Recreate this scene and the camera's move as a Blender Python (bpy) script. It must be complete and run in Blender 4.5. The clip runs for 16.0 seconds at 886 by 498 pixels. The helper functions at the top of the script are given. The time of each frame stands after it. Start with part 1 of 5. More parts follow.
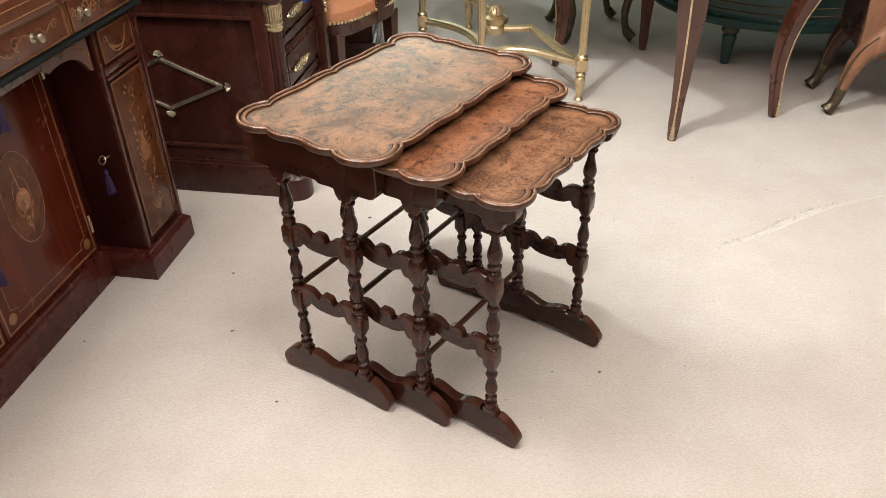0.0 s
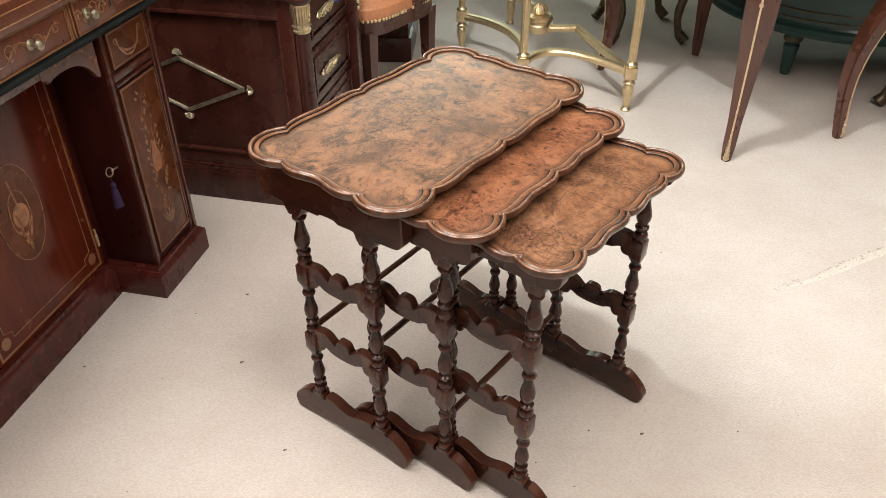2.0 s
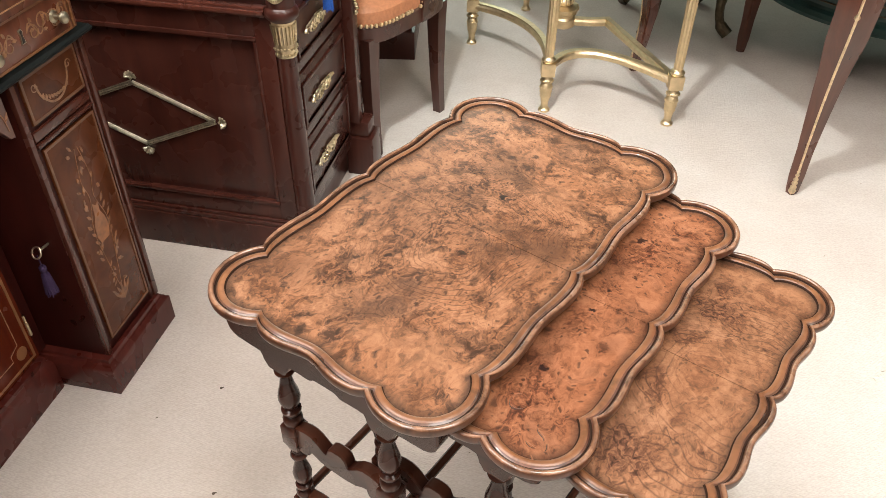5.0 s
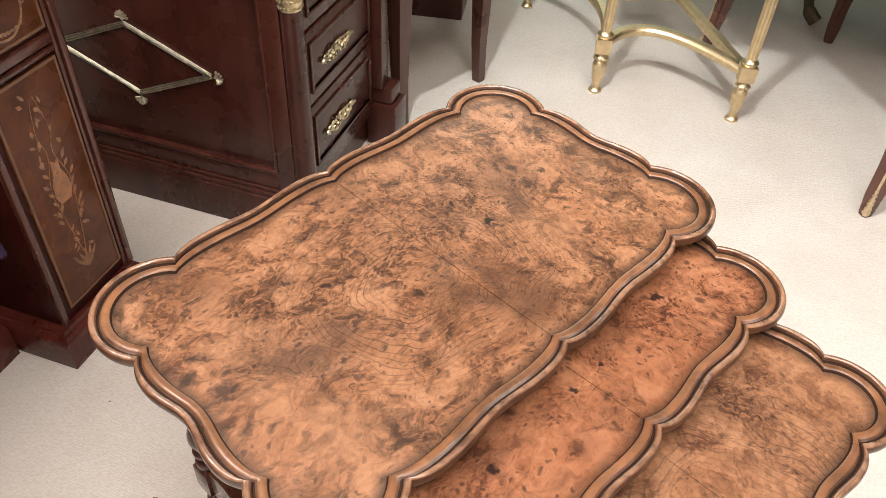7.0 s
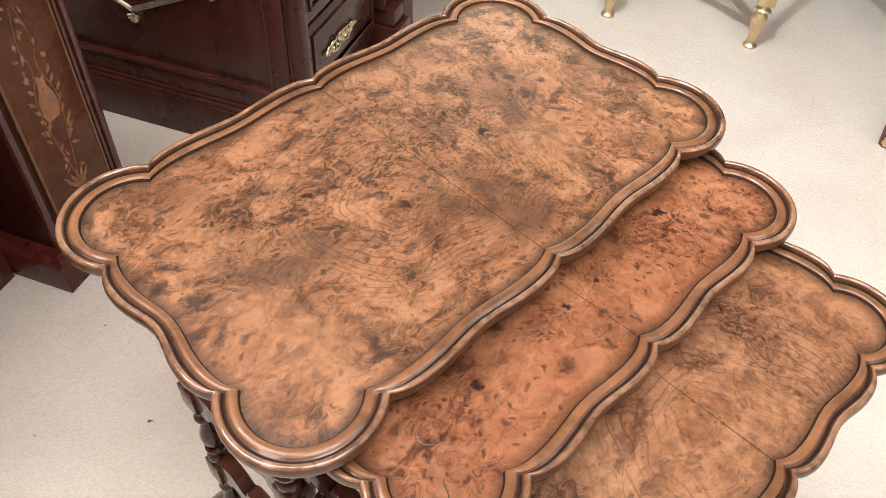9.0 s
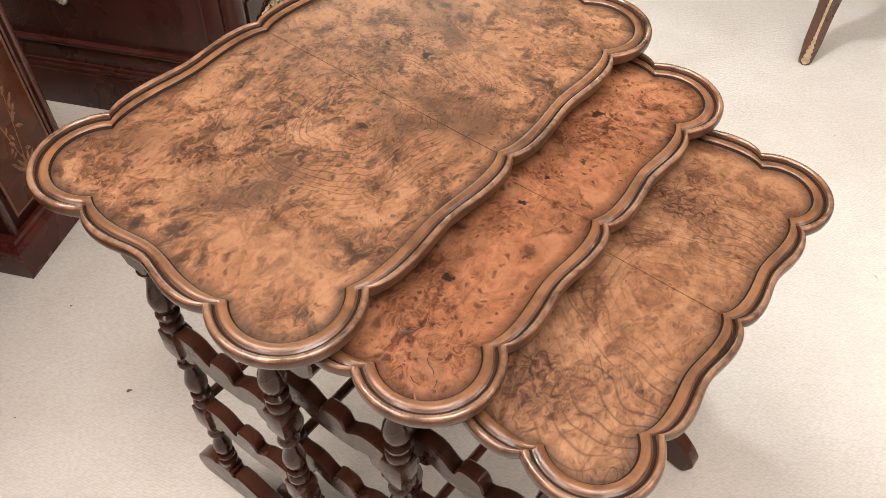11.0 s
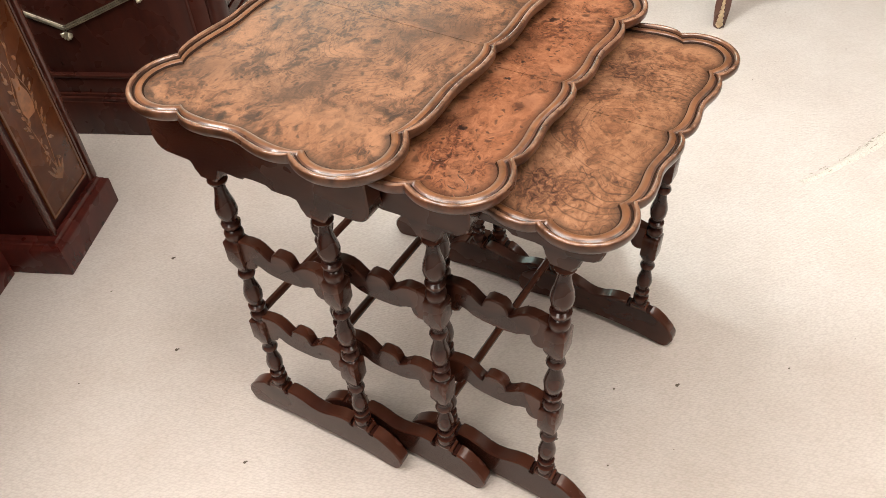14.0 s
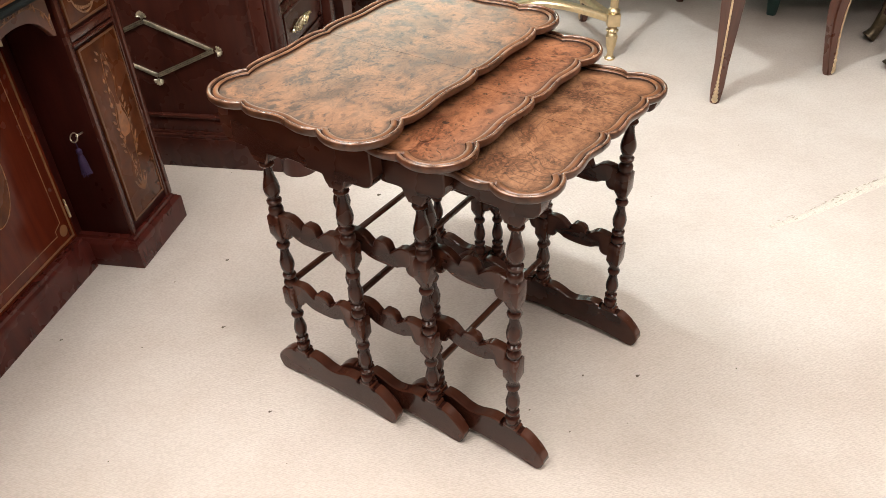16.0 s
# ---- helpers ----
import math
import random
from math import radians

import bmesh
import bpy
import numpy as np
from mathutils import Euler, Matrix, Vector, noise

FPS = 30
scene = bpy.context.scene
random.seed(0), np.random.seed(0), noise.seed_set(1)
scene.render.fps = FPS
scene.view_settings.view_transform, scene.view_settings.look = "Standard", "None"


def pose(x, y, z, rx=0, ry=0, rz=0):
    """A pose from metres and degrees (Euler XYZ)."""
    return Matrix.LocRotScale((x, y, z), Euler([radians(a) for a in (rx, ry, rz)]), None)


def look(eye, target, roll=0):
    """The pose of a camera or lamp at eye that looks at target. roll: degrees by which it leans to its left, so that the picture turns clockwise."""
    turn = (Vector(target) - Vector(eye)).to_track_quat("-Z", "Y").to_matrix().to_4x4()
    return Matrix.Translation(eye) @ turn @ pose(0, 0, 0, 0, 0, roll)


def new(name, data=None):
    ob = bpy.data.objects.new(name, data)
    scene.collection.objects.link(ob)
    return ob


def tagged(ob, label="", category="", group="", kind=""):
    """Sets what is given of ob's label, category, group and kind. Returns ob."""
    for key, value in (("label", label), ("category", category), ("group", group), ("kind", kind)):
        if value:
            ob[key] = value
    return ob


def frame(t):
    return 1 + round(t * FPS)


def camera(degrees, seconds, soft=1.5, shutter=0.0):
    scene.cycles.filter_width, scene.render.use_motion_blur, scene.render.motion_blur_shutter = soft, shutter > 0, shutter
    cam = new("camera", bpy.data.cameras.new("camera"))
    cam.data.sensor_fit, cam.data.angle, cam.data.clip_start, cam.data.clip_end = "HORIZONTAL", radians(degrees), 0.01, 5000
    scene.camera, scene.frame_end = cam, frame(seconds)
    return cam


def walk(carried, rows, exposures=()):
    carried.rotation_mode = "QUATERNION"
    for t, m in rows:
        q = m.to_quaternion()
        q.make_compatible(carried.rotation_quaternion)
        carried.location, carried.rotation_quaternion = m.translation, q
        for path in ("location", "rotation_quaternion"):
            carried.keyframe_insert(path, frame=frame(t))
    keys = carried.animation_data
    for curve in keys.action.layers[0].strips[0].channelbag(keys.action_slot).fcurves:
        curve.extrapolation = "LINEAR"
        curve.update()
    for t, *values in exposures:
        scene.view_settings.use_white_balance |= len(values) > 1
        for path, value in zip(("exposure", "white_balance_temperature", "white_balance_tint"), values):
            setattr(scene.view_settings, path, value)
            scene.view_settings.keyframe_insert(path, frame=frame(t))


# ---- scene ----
cam = camera(59.88, 16.0, soft=0.7)
PATH = [
    (0, (-0.0094, 0.0318, 1.1709), (-0.0074, 1.6900, 0.0527), -1.07),
    (0.5, (-0.0178, 0.0680, 1.1736), (-0.0280, 1.7162, 0.0407), -1.04),
    (1, (-0.0276, 0.1137, 1.1741), (-0.0494, 1.7527, 0.0280), -0.71),
    (1.5, (-0.0261, 0.1688, 1.1760), (-0.0719, 1.7995, 0.0189), -0.37),
    (2, (-0.0183, 0.2330, 1.1789), (-0.0882, 1.8600, 0.0178), 0.03),
    (2.5, (-0.0114, 0.2882, 1.1858), (-0.0993, 1.9151, 0.0259), 0.20),
    (3, (-0.0305, 0.3716, 1.1869), (-0.1136, 1.9948, 0.0214), 0.12),
    (3.5, (-0.0746, 0.4636, 1.1853), (-0.1368, 2.0799, 0.0091), 0.05),
    (4, (-0.1165, 0.5394, 1.1822), (-0.1536, 2.1405, -0.0157), 0.13),
    (4.5, (-0.1249, 0.6085, 1.1715), (-0.1525, 2.1887, -0.0542), 0.40),
    (5, (-0.1040, 0.6862, 1.1599), (-0.1421, 2.2431, -0.0949), 0.73),
    (5.2, (-0.0892, 0.7173, 1.1528), (-0.1407, 2.2626, -0.1158), 0.71),
    (7.3, (-0.0232, 0.9012, 1.0933), (-0.2058, 2.3545, -0.2685), 3.79),
    (7.5, (-0.0224, 0.9051, 1.0893), (-0.2128, 2.3457, -0.2849), 3.92),
    (8, (-0.0167, 0.9069, 1.0750), (-0.2152, 2.3195, -0.3269), 3.99),
    (8.5, (-0.0067, 0.9069, 1.0650), (-0.1979, 2.2911, -0.3658), 3.81),
    (9, (-0.0041, 0.9040, 1.0553), (-0.1822, 2.2625, -0.4017), 3.29),
    (9.5, (0.0054, 0.8966, 1.0460), (-0.1537, 2.2355, -0.4312), 2.54),
    (9.7, (0.0068, 0.8890, 1.0441), (-0.1417, 2.2209, -0.4405), 2.17),
    (12, (-0.0252, 0.7712, 1.0476), (0.0062, 2.1017, -0.4453), 0.47),
    (12.5, (-0.0356, 0.7269, 1.0470), (0.0221, 2.0685, -0.4353), -0.46),
    (13, (-0.0483, 0.6670, 1.0539), (0.0226, 2.0282, -0.4096), -1.61),
    (13.5, (-0.0674, 0.6116, 1.0601), (0.0013, 2.0013, -0.3766), -2.69),
    (14, (-0.0654, 0.5587, 1.0510), (-0.0133, 1.9901, -0.3448), -3.26),
    (14.5, (-0.0321, 0.4919, 1.0494), (-0.0133, 1.9672, -0.3009), -3.44),
    (15, (-0.0089, 0.4154, 1.0561), (-0.0277, 1.9367, -0.2421), -3.42),
    (15.5, (-0.0033, 0.3260, 1.0685), (-0.0527, 1.8896, -0.1775), -3.22),
    (16, (0.0131, 0.2406, 1.0931), (-0.0528, 1.8383, -0.1082), -2.96),
]
walk(cam, [(t, look(eye, target, roll)) for t, eye, target, roll in PATH], [(0, -0.28), (2.5, -0.17), (5, 0.03), (8.5, -0.02), (12, -0.13), (14, -0.13), (16, -0.12)])

# ---- world and lights ----
world = bpy.data.worlds.new("world")
scene.world = world
world.use_nodes = True
world.node_tree.nodes["Background"].inputs[0].default_value = (1.0, 0.93, 0.85, 1)
world.node_tree.nodes["Background"].inputs[1].default_value = 0.12
scene.view_settings.exposure = 0.0
CEIL = 2.75
# x, y, watts, width and warmth of each ceiling lamp: broad warm panels over the aisle, smaller cooler lamps over the furniture
LAMPS = [(-0.97, 1.22, 34, 1.20, 0.4), (0.45, 0.75, 36, 1.10, 0.4), (-1.25, -0.35, 24, 1.0, 1.0), (1.5, -0.3, 15, 1.2, 1.0), (-1.75, 1.38, 22, 0.4, 0.6), (2.1, 1.2, 5, 0.9, 0.3), (2.9, 2.6, 6, 0.5, 0.0)]
# a tilted ceiling spotlight over the tables, turned towards the furniture behind: where it hangs, what it points at, watts, cone
SPOT = ((-0.30, 1.46, CEIL - 0.09), (0.78, 2.68, 0.0), 225, 56)
# the shop window in the far wall: x from, to, z from, to, and the daylight that enters there
WINDOW = (-2.2, 0.5, 1.5, 2.65)
daylight = bpy.data.lights.new("window_daylight", "AREA")
daylight.shape, daylight.size, daylight.size_y, daylight.energy, daylight.color = "RECTANGLE", 2.55, 1.0, 44, (0.78, 1.0, 0.89)
new("window_daylight", daylight).matrix_basis = pose(-0.85, 6.50, 2.075, -90, 0, 0)


def ceiling_lamp_light(x, y, watts, width, warmth):
    data = bpy.data.lights.new("lamp_light", "AREA")
    data.shape, data.size, data.energy = "DISK", width, watts
    data.color = (0.97 + 0.03 * warmth, 0.975 - 0.040 * warmth, 0.990 - 0.095 * warmth)
    ob = new("lamp_light", data)
    ob.matrix_basis = pose(x, y, CEIL - 0.035)
    return ob


def spot_light():
    data = bpy.data.lights.new("spot_light", "SPOT")
    data.energy, data.spot_size, data.spot_blend, data.shadow_soft_size = SPOT[2], radians(SPOT[3]), 0.45, 0.055
    data.color = (0.87, 0.97, 0.975)
    new("spot_light", data).matrix_basis = look(SPOT[0], SPOT[1])


# ---- materials ----
def material(name, rough=0.5, metal=0.0, coat=0.0, spec=0.5):
    m = bpy.data.materials.new(name)
    m.use_nodes = True
    b = m.node_tree.nodes["Principled BSDF"]
    b.inputs["Roughness"].default_value = rough
    b.inputs["Metallic"].default_value = metal
    b.inputs["Coat Weight"].default_value = coat
    b.inputs["Coat Roughness"].default_value = 0.12
    b.inputs["Specular IOR Level"].default_value = spec
    return m, m.node_tree, b


def node(nt, kind, **props):
    n = nt.nodes.new(kind)
    for k, v in props.items():
        if k == "op":
            n.operation = v
        elif k == "kind":
            n.data_type = v
        elif k == "blend":
            n.blend_type = v
        else:
            n.inputs[k.replace("_", " ")].default_value = v
    return n


def ramp(nt, source, stops):
    r = nt.nodes.new("ShaderNodeValToRGB")
    els = r.color_ramp.elements
    while len(els) < len(stops):
        els.new(0.5)
    for e, (p, c) in zip(els, stops):
        e.position, e.color = p, (*c, 1)
    nt.links.new(source, r.inputs[0])
    return r


def noise_tex(nt, vec, scale, detail=4, rough=0.55, dist=0.0):
    n = nt.nodes.new("ShaderNodeTexNoise")
    n.inputs["Scale"].default_value, n.inputs["Detail"].default_value = scale, detail
    n.inputs["Roughness"].default_value, n.inputs["Distortion"].default_value = rough, dist
    nt.links.new(vec, n.inputs["Vector"])
    return n


def mapping(nt, scale=(1, 1, 1), coord="Object", loc=(0, 0, 0), rot=(0, 0, 0)):
    c = nt.nodes.new("ShaderNodeTexCoord")
    m = nt.nodes.new("ShaderNodeMapping")
    m.inputs["Scale"].default_value, m.inputs["Location"].default_value = scale, loc
    m.inputs["Rotation"].default_value = rot
    nt.links.new(c.outputs[coord], m.inputs["Vector"])
    return m.outputs[0]


def bump(nt, b, height, strength=0.2, dist=0.002):
    n = nt.nodes.new("ShaderNodeBump")
    n.inputs["Strength"].default_value, n.inputs["Distance"].default_value = strength, dist
    nt.links.new(height, n.inputs["Height"])
    nt.links.new(n.outputs[0], b.inputs["Normal"])
    return n


def mix(nt, fac, a, b, blend="MIX"):
    n = nt.nodes.new("ShaderNodeMix")
    n.data_type, n.blend_type = "RGBA", blend
    for value, sock in ((fac, n.inputs[0]), (a, n.inputs[6]), (b, n.inputs[7])):
        if isinstance(value, (int, float)):
            sock.default_value = value
        elif isinstance(value, tuple):
            sock.default_value = (*value, 1)
        else:
            nt.links.new(value, sock)
    return n.outputs[2]


def wood(name, dark, light, grain=(3, 3, 40), rough=0.35, coat=0.3, worn=None, scale=1.0, loc=(0, 0, 0), spec=0.45, smear=0.0, relief=0.08):
    """Polished wood with long grain, blotches and fine pores; worn is the tint of rubbed edges."""
    m, nt, b = material(name, rough, 0, coat, spec)
    vec = mapping(nt, tuple(g * scale for g in grain), loc=loc)
    n1 = noise_tex(nt, vec, 1.0, 6, 0.6, 0.6)
    n2 = noise_tex(nt, mapping(nt, (9, 9, 9)), 1.0, 3)
    r1 = ramp(nt, n1.outputs[0], [(0.3, dark), (0.7, light)])
    col = mix(nt, 0.35, r1.outputs[0], ramp(nt, n2.outputs[0], [(0.3, dark), (0.7, light)]).outputs[0])
    if worn:
        g = nt.nodes.new("ShaderNodeNewGeometry")
        e = ramp(nt, g.outputs["Pointiness"], [(0.51, (0, 0, 0)), (0.60, (1, 1, 1))])
        col = mix(nt, e.outputs[0], col, worn)
    if smear:
        n3 = noise_tex(nt, mapping(nt), 38, 5, 0.65, 0.5)
        col = mix(nt, ramp(nt, n3.outputs[0], [(0.50, (0, 0, 0)), (0.66, (smear,) * 3)]).outputs[0], col, tuple(c * 0.55 for c in dark))
    nt.links.new(col, b.inputs["Base Color"])
    r2 = ramp(nt, n2.outputs[0], [(0.3, (rough - 0.08,) * 3), (0.75, (rough + 0.12,) * 3)])
    nt.links.new(r2.outputs[0], b.inputs["Roughness"])
    bump(nt, b, n1.outputs[0], relief, 0.001)
    return m


def burl(name, tones, seed, lines=0.5, blotch=0.6, rough=0.40, dirt=0.75, rings=(0.03, -0.03, 0.0048, 0.10, 0.5), knots=0.7, specks=0.8, marks=(), coat=0.22, spec=0.40):
    """Burr walnut veneer, book-matched across the seam at x = 0: clouds, growth rings round a centre, curled lines, dark knots, pin specks and old wax along the rim.
    rings: centre in the leaf, spacing, reach and strength of the growth rings; marks: single knots (dark) and clear patches (pale), each x, y, radius, strength, pale or not."""
    m, nt, b = material(name, rough, 0, coat, spec)
    b.inputs["Coat Roughness"].default_value = 0.25

    def math_node(op, a, c=None, third=None):
        n = node(nt, "ShaderNodeMath", op=op)
        for sock, v in zip(n.inputs, (a, c, third)):
            if v is None:
                continue
            if isinstance(v, (int, float)):
                sock.default_value = v
            else:
                nt.links.new(v, sock)
        return n.outputs[0]

    def warped(source, scale, amount, detail=4):
        w = noise_tex(nt, source, scale, detail, 0.62)
        sub = node(nt, "ShaderNodeVectorMath", op="SUBTRACT")
        nt.links.new(w.outputs["Color"], sub.inputs[0])
        sub.inputs[1].default_value = (0.5, 0.5, 0.5)
        scl = node(nt, "ShaderNodeVectorMath", op="SCALE")
        nt.links.new(sub.outputs[0], scl.inputs[0])
        scl.inputs["Scale"].default_value = amount
        addv = node(nt, "ShaderNodeVectorMath", op="ADD")
        nt.links.new(source, addv.inputs[0])
        nt.links.new(scl.outputs[0], addv.inputs[1])
        return addv.outputs[0]

    tc = nt.nodes.new("ShaderNodeTexCoord")
    sep = nt.nodes.new("ShaderNodeSeparateXYZ")
    nt.links.new(tc.outputs["Object"], sep.inputs[0])
    # matched leaves, drifting apart slightly as sawn leaves do
    x = math_node("ADD", math_node("ABSOLUTE", sep.outputs[0]), math_node("MULTIPLY", sep.outputs[0], 0.22))
    com = nt.nodes.new("ShaderNodeCombineXYZ")
    nt.links.new(x, com.inputs[0])
    nt.links.new(sep.outputs[1], com.inputs[1])
    com.inputs[2].default_value = seed
    vec0 = com.outputs[0]
    vec = warped(vec0, 17, 0.045)
    soft = warped(vec0, 11, 0.062, 2)
    deep, low, mid, high = (tuple(c * k for c, k in zip(tone, (0.98, 1.03, 1.20))) for tone in tones)
    clouds = noise_tex(nt, vec, 24, 8, 0.66, 0.8)
    fine = noise_tex(nt, vec, 110, 5, 0.70, 1.2)
    tone = math_node("MULTIPLY_ADD", fine.outputs[0], 0.42, math_node("MULTIPLY", clouds.outputs[0], 0.58))
    col = ramp(nt, tone, [(0.355, deep), (0.425, low), (0.490, mid), (0.59, high)]).outputs[0]
    # warm drift between paler and redder areas
    drift = noise_tex(nt, vec0, 7, 3, 0.5)
    col = mix(nt, ramp(nt, drift.outputs[0], [(0.40, (0.0, 0.0, 0.0)), (0.65, (0.35, 0.35, 0.35))]).outputs[0], col, tuple(c * k for c, k in zip(high, (0.92, 0.78, 0.66))))
    # smoky darker spots with broken outlines, at two sizes
    for scale, lo_edge, hi_edge, power in ((11.0, 0.50, 0.66, blotch * 0.75), (30.0, 0.54, 0.66, blotch)):
        patch = noise_tex(nt, vec, scale, 7, 0.68, 0.6)
        pm = ramp(nt, patch.outputs[0], [(lo_edge, (0, 0, 0)), (hi_edge, (power,) * 3)])
        col = mix(nt, pm.outputs[0], col, tuple(c * 0.5 for c in low))
    # growth rings round a centre beside the seam
    rx, ry, gap, reach, power = rings
    off = node(nt, "ShaderNodeVectorMath", op="DISTANCE")
    nt.links.new(soft, off.inputs[0])
    off.inputs[1].default_value = (rx, ry, seed)
    d = off.outputs["Value"]
    wave = math_node("ABSOLUTE", math_node("SINE", math_node("MULTIPLY", d, math.pi / gap)))
    rl = ramp(nt, wave, [(0.0, (1, 1, 1)), (0.38, (0, 0, 0))])
    inside = ramp(nt, d, [(reach * 0.12, (0, 0, 0)), (reach * 0.3, (power,) * 3), (reach * 0.6, (power * 0.8,) * 3), (reach, (0, 0, 0))])
    broken = ramp(nt, noise_tex(nt, vec0, 26, 4).outputs[0], [(0.38, (0.2, 0.2, 0.2)), (0.55, (1, 1, 1))])
    col = mix(nt, math_node("MULTIPLY", math_node("MULTIPLY", rl.outputs[0], inside.outputs[0]), broken.outputs[0]), col, tuple(c * 0.6 for c in low))
    # curled lines that follow the clouds, in some places only
    field = noise_tex(nt, vec0, 8.0, 3, 0.5, 1.2)
    curl = math_node("ABSOLUTE", math_node("SINE", math_node("MULTIPLY", field.outputs[0], 120.0)))
    lw = ramp(nt, curl, [(0.0, (1, 1, 1)), (0.38, (0, 0, 0))])
    lm = ramp(nt, noise_tex(nt, vec0, 11, 3).outputs[0], [(0.48, (0, 0, 0)), (0.62, (lines,) * 3)])
    col = mix(nt, math_node("MULTIPLY", lw.outputs[0], lm.outputs[0]), col, deep)
    # knots and pin specks
    for source, scale, size, power, gate0 in ((vec, 150, 0.34, specks, 0.50), (vec, 60, 0.26, specks, 0.60), (soft, 30, 0.20, knots, 0.66), (soft, 15, 0.135, knots, 0.60)):
        vor = nt.nodes.new("ShaderNodeTexVoronoi")
        vor.inputs["Scale"].default_value = scale
        nt.links.new(source, vor.inputs["Vector"])
        k = ramp(nt, vor.outputs["Distance"], [(0.0, (power,) * 3), (size * 0.55, (power * 0.85,) * 3), (size, (0, 0, 0))])
        gate = nt.nodes.new("ShaderNodeSeparateColor")
        nt.links.new(vor.outputs["Color"], gate.inputs[0])
        g2 = ramp(nt, gate.outputs[0], [(gate0, (0, 0, 0)), (gate0 + 0.06, (1, 1, 1))])
        col = mix(nt, math_node("MULTIPLY", k.outputs[0], g2.outputs[0]), col, tuple(c * 0.8 for c in deep))
    if marks:
        own = nt.nodes.new("ShaderNodeCombineXYZ")
        nt.links.new(sep.outputs[0], own.inputs[0])
        nt.links.new(sep.outputs[1], own.inputs[1])
        own.inputs[2].default_value = seed
        near, far = warped(own.outputs[0], 95, 0.019, 3), warped(own.outputs[0], 14, 0.05, 5)
        for mx, my, radius, power, pale in marks:
            dm = node(nt, "ShaderNodeVectorMath", op="DISTANCE")
            nt.links.new(near if radius < 0.015 else far, dm.inputs[0])
            dm.inputs[1].default_value = (mx, my, seed)
            edge = 0.6 if radius < 0.015 else 0.1
            k = ramp(nt, math_node("DIVIDE", dm.outputs["Value"], radius * 2), [(0.5 * edge, (power,) * 3), (0.5, (0, 0, 0))])
            if radius < 0.015:
                col = mix(nt, k.outputs[0], col, deep)
            else:
                tint = high if pale else tuple(c * 0.7 for c in low)
                col = mix(nt, math_node("MULTIPLY", k.outputs[0], math_node("ADD", fine.outputs[0], 0.4)), col, tint)
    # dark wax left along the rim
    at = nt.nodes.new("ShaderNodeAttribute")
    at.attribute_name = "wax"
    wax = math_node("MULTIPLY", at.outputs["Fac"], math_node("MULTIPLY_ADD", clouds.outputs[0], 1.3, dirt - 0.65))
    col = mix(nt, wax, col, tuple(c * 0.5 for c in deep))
    nt.links.new(col, b.inputs["Base Color"])
    rr = ramp(nt, clouds.outputs[0], [(0.3, (rough - 0.06,) * 3), (0.7, (rough + 0.12,) * 3)])
    nt.links.new(rr.outputs[0], b.inputs["Roughness"])
    bump(nt, b, fine.outputs[0], 0.10, 0.0008)
    return m


def plain(name, colour, rough=0.5, metal=0.0, coat=0.0, vary=0.15, scale=30, bumps=0.05):
    m, nt, b = material(name, rough, metal, coat)
    n = noise_tex(nt, mapping(nt), scale, 4)
    lo, hi = tuple(c * (1 - vary) for c in colour), tuple(min(1, c * (1 + vary)) for c in colour)
    nt.links.new(ramp(nt, n.outputs[0], [(0.3, lo), (0.7, hi)]).outputs[0], b.inputs["Base Color"])
    n2 = noise_tex(nt, mapping(nt), scale * 0.3, 3)
    nt.links.new(ramp(nt, n2.outputs[0], [(0.3, (max(0.02, rough - 0.07),) * 3), (0.7, (rough + 0.1,) * 3)]).outputs[0], b.inputs["Roughness"])
    if bumps:
        bump(nt, b, n.outputs[0], bumps, 0.001)
    return m


def carpet_material():
    m, nt, b = material("cream_carpet", 0.95, 0, 0, 0.1)
    vec = mapping(nt)
    big = noise_tex(nt, vec, 2.2, 4, 0.6)
    soil = noise_tex(nt, vec, 5.5, 6, 0.68)
    small = noise_tex(nt, vec, 120, 4, 0.75)
    base = ramp(nt, big.outputs[0], [(0.3, (0.535, 0.466, 0.418)), (0.7, (0.580, 0.522, 0.480))]).outputs[0]
    col = mix(nt, ramp(nt, soil.outputs[0], [(0.36, (0.34, 0.34, 0.34)), (0.58, (0, 0, 0))]).outputs[0], base, (0.445, 0.370, 0.316))
    col = mix(nt, ramp(nt, small.outputs[0], [(0.36, (0.16, 0.16, 0.16)), (0.56, (0, 0, 0))]).outputs[0], col, (0.36, 0.31, 0.258))
    # rows of small woven loops
    vor = nt.nodes.new("ShaderNodeTexVoronoi")
    vor.inputs["Scale"].default_value = 1.0
    vor.inputs["Randomness"].default_value = 0.55
    nt.links.new(mapping(nt, (150, 290, 150), rot=(0, 0, 0.62)), vor.inputs["Vector"])
    gaps = ramp(nt, vor.outputs["Distance"], [(0.35, (0, 0, 0)), (0.75, (0.26, 0.26, 0.26))])
    col = mix(nt, gaps.outputs[0], col, (0.30, 0.258, 0.212))
    nt.links.new(col, b.inputs["Base Color"])
    hs = node(nt, "ShaderNodeMath", op="SUBTRACT")
    nt.links.new(small.outputs[0], hs.inputs[0])
    nt.links.new(vor.outputs["Distance"], hs.inputs[1])
    bump(nt, b, hs.outputs[0], 0.32, 0.003)
    return m


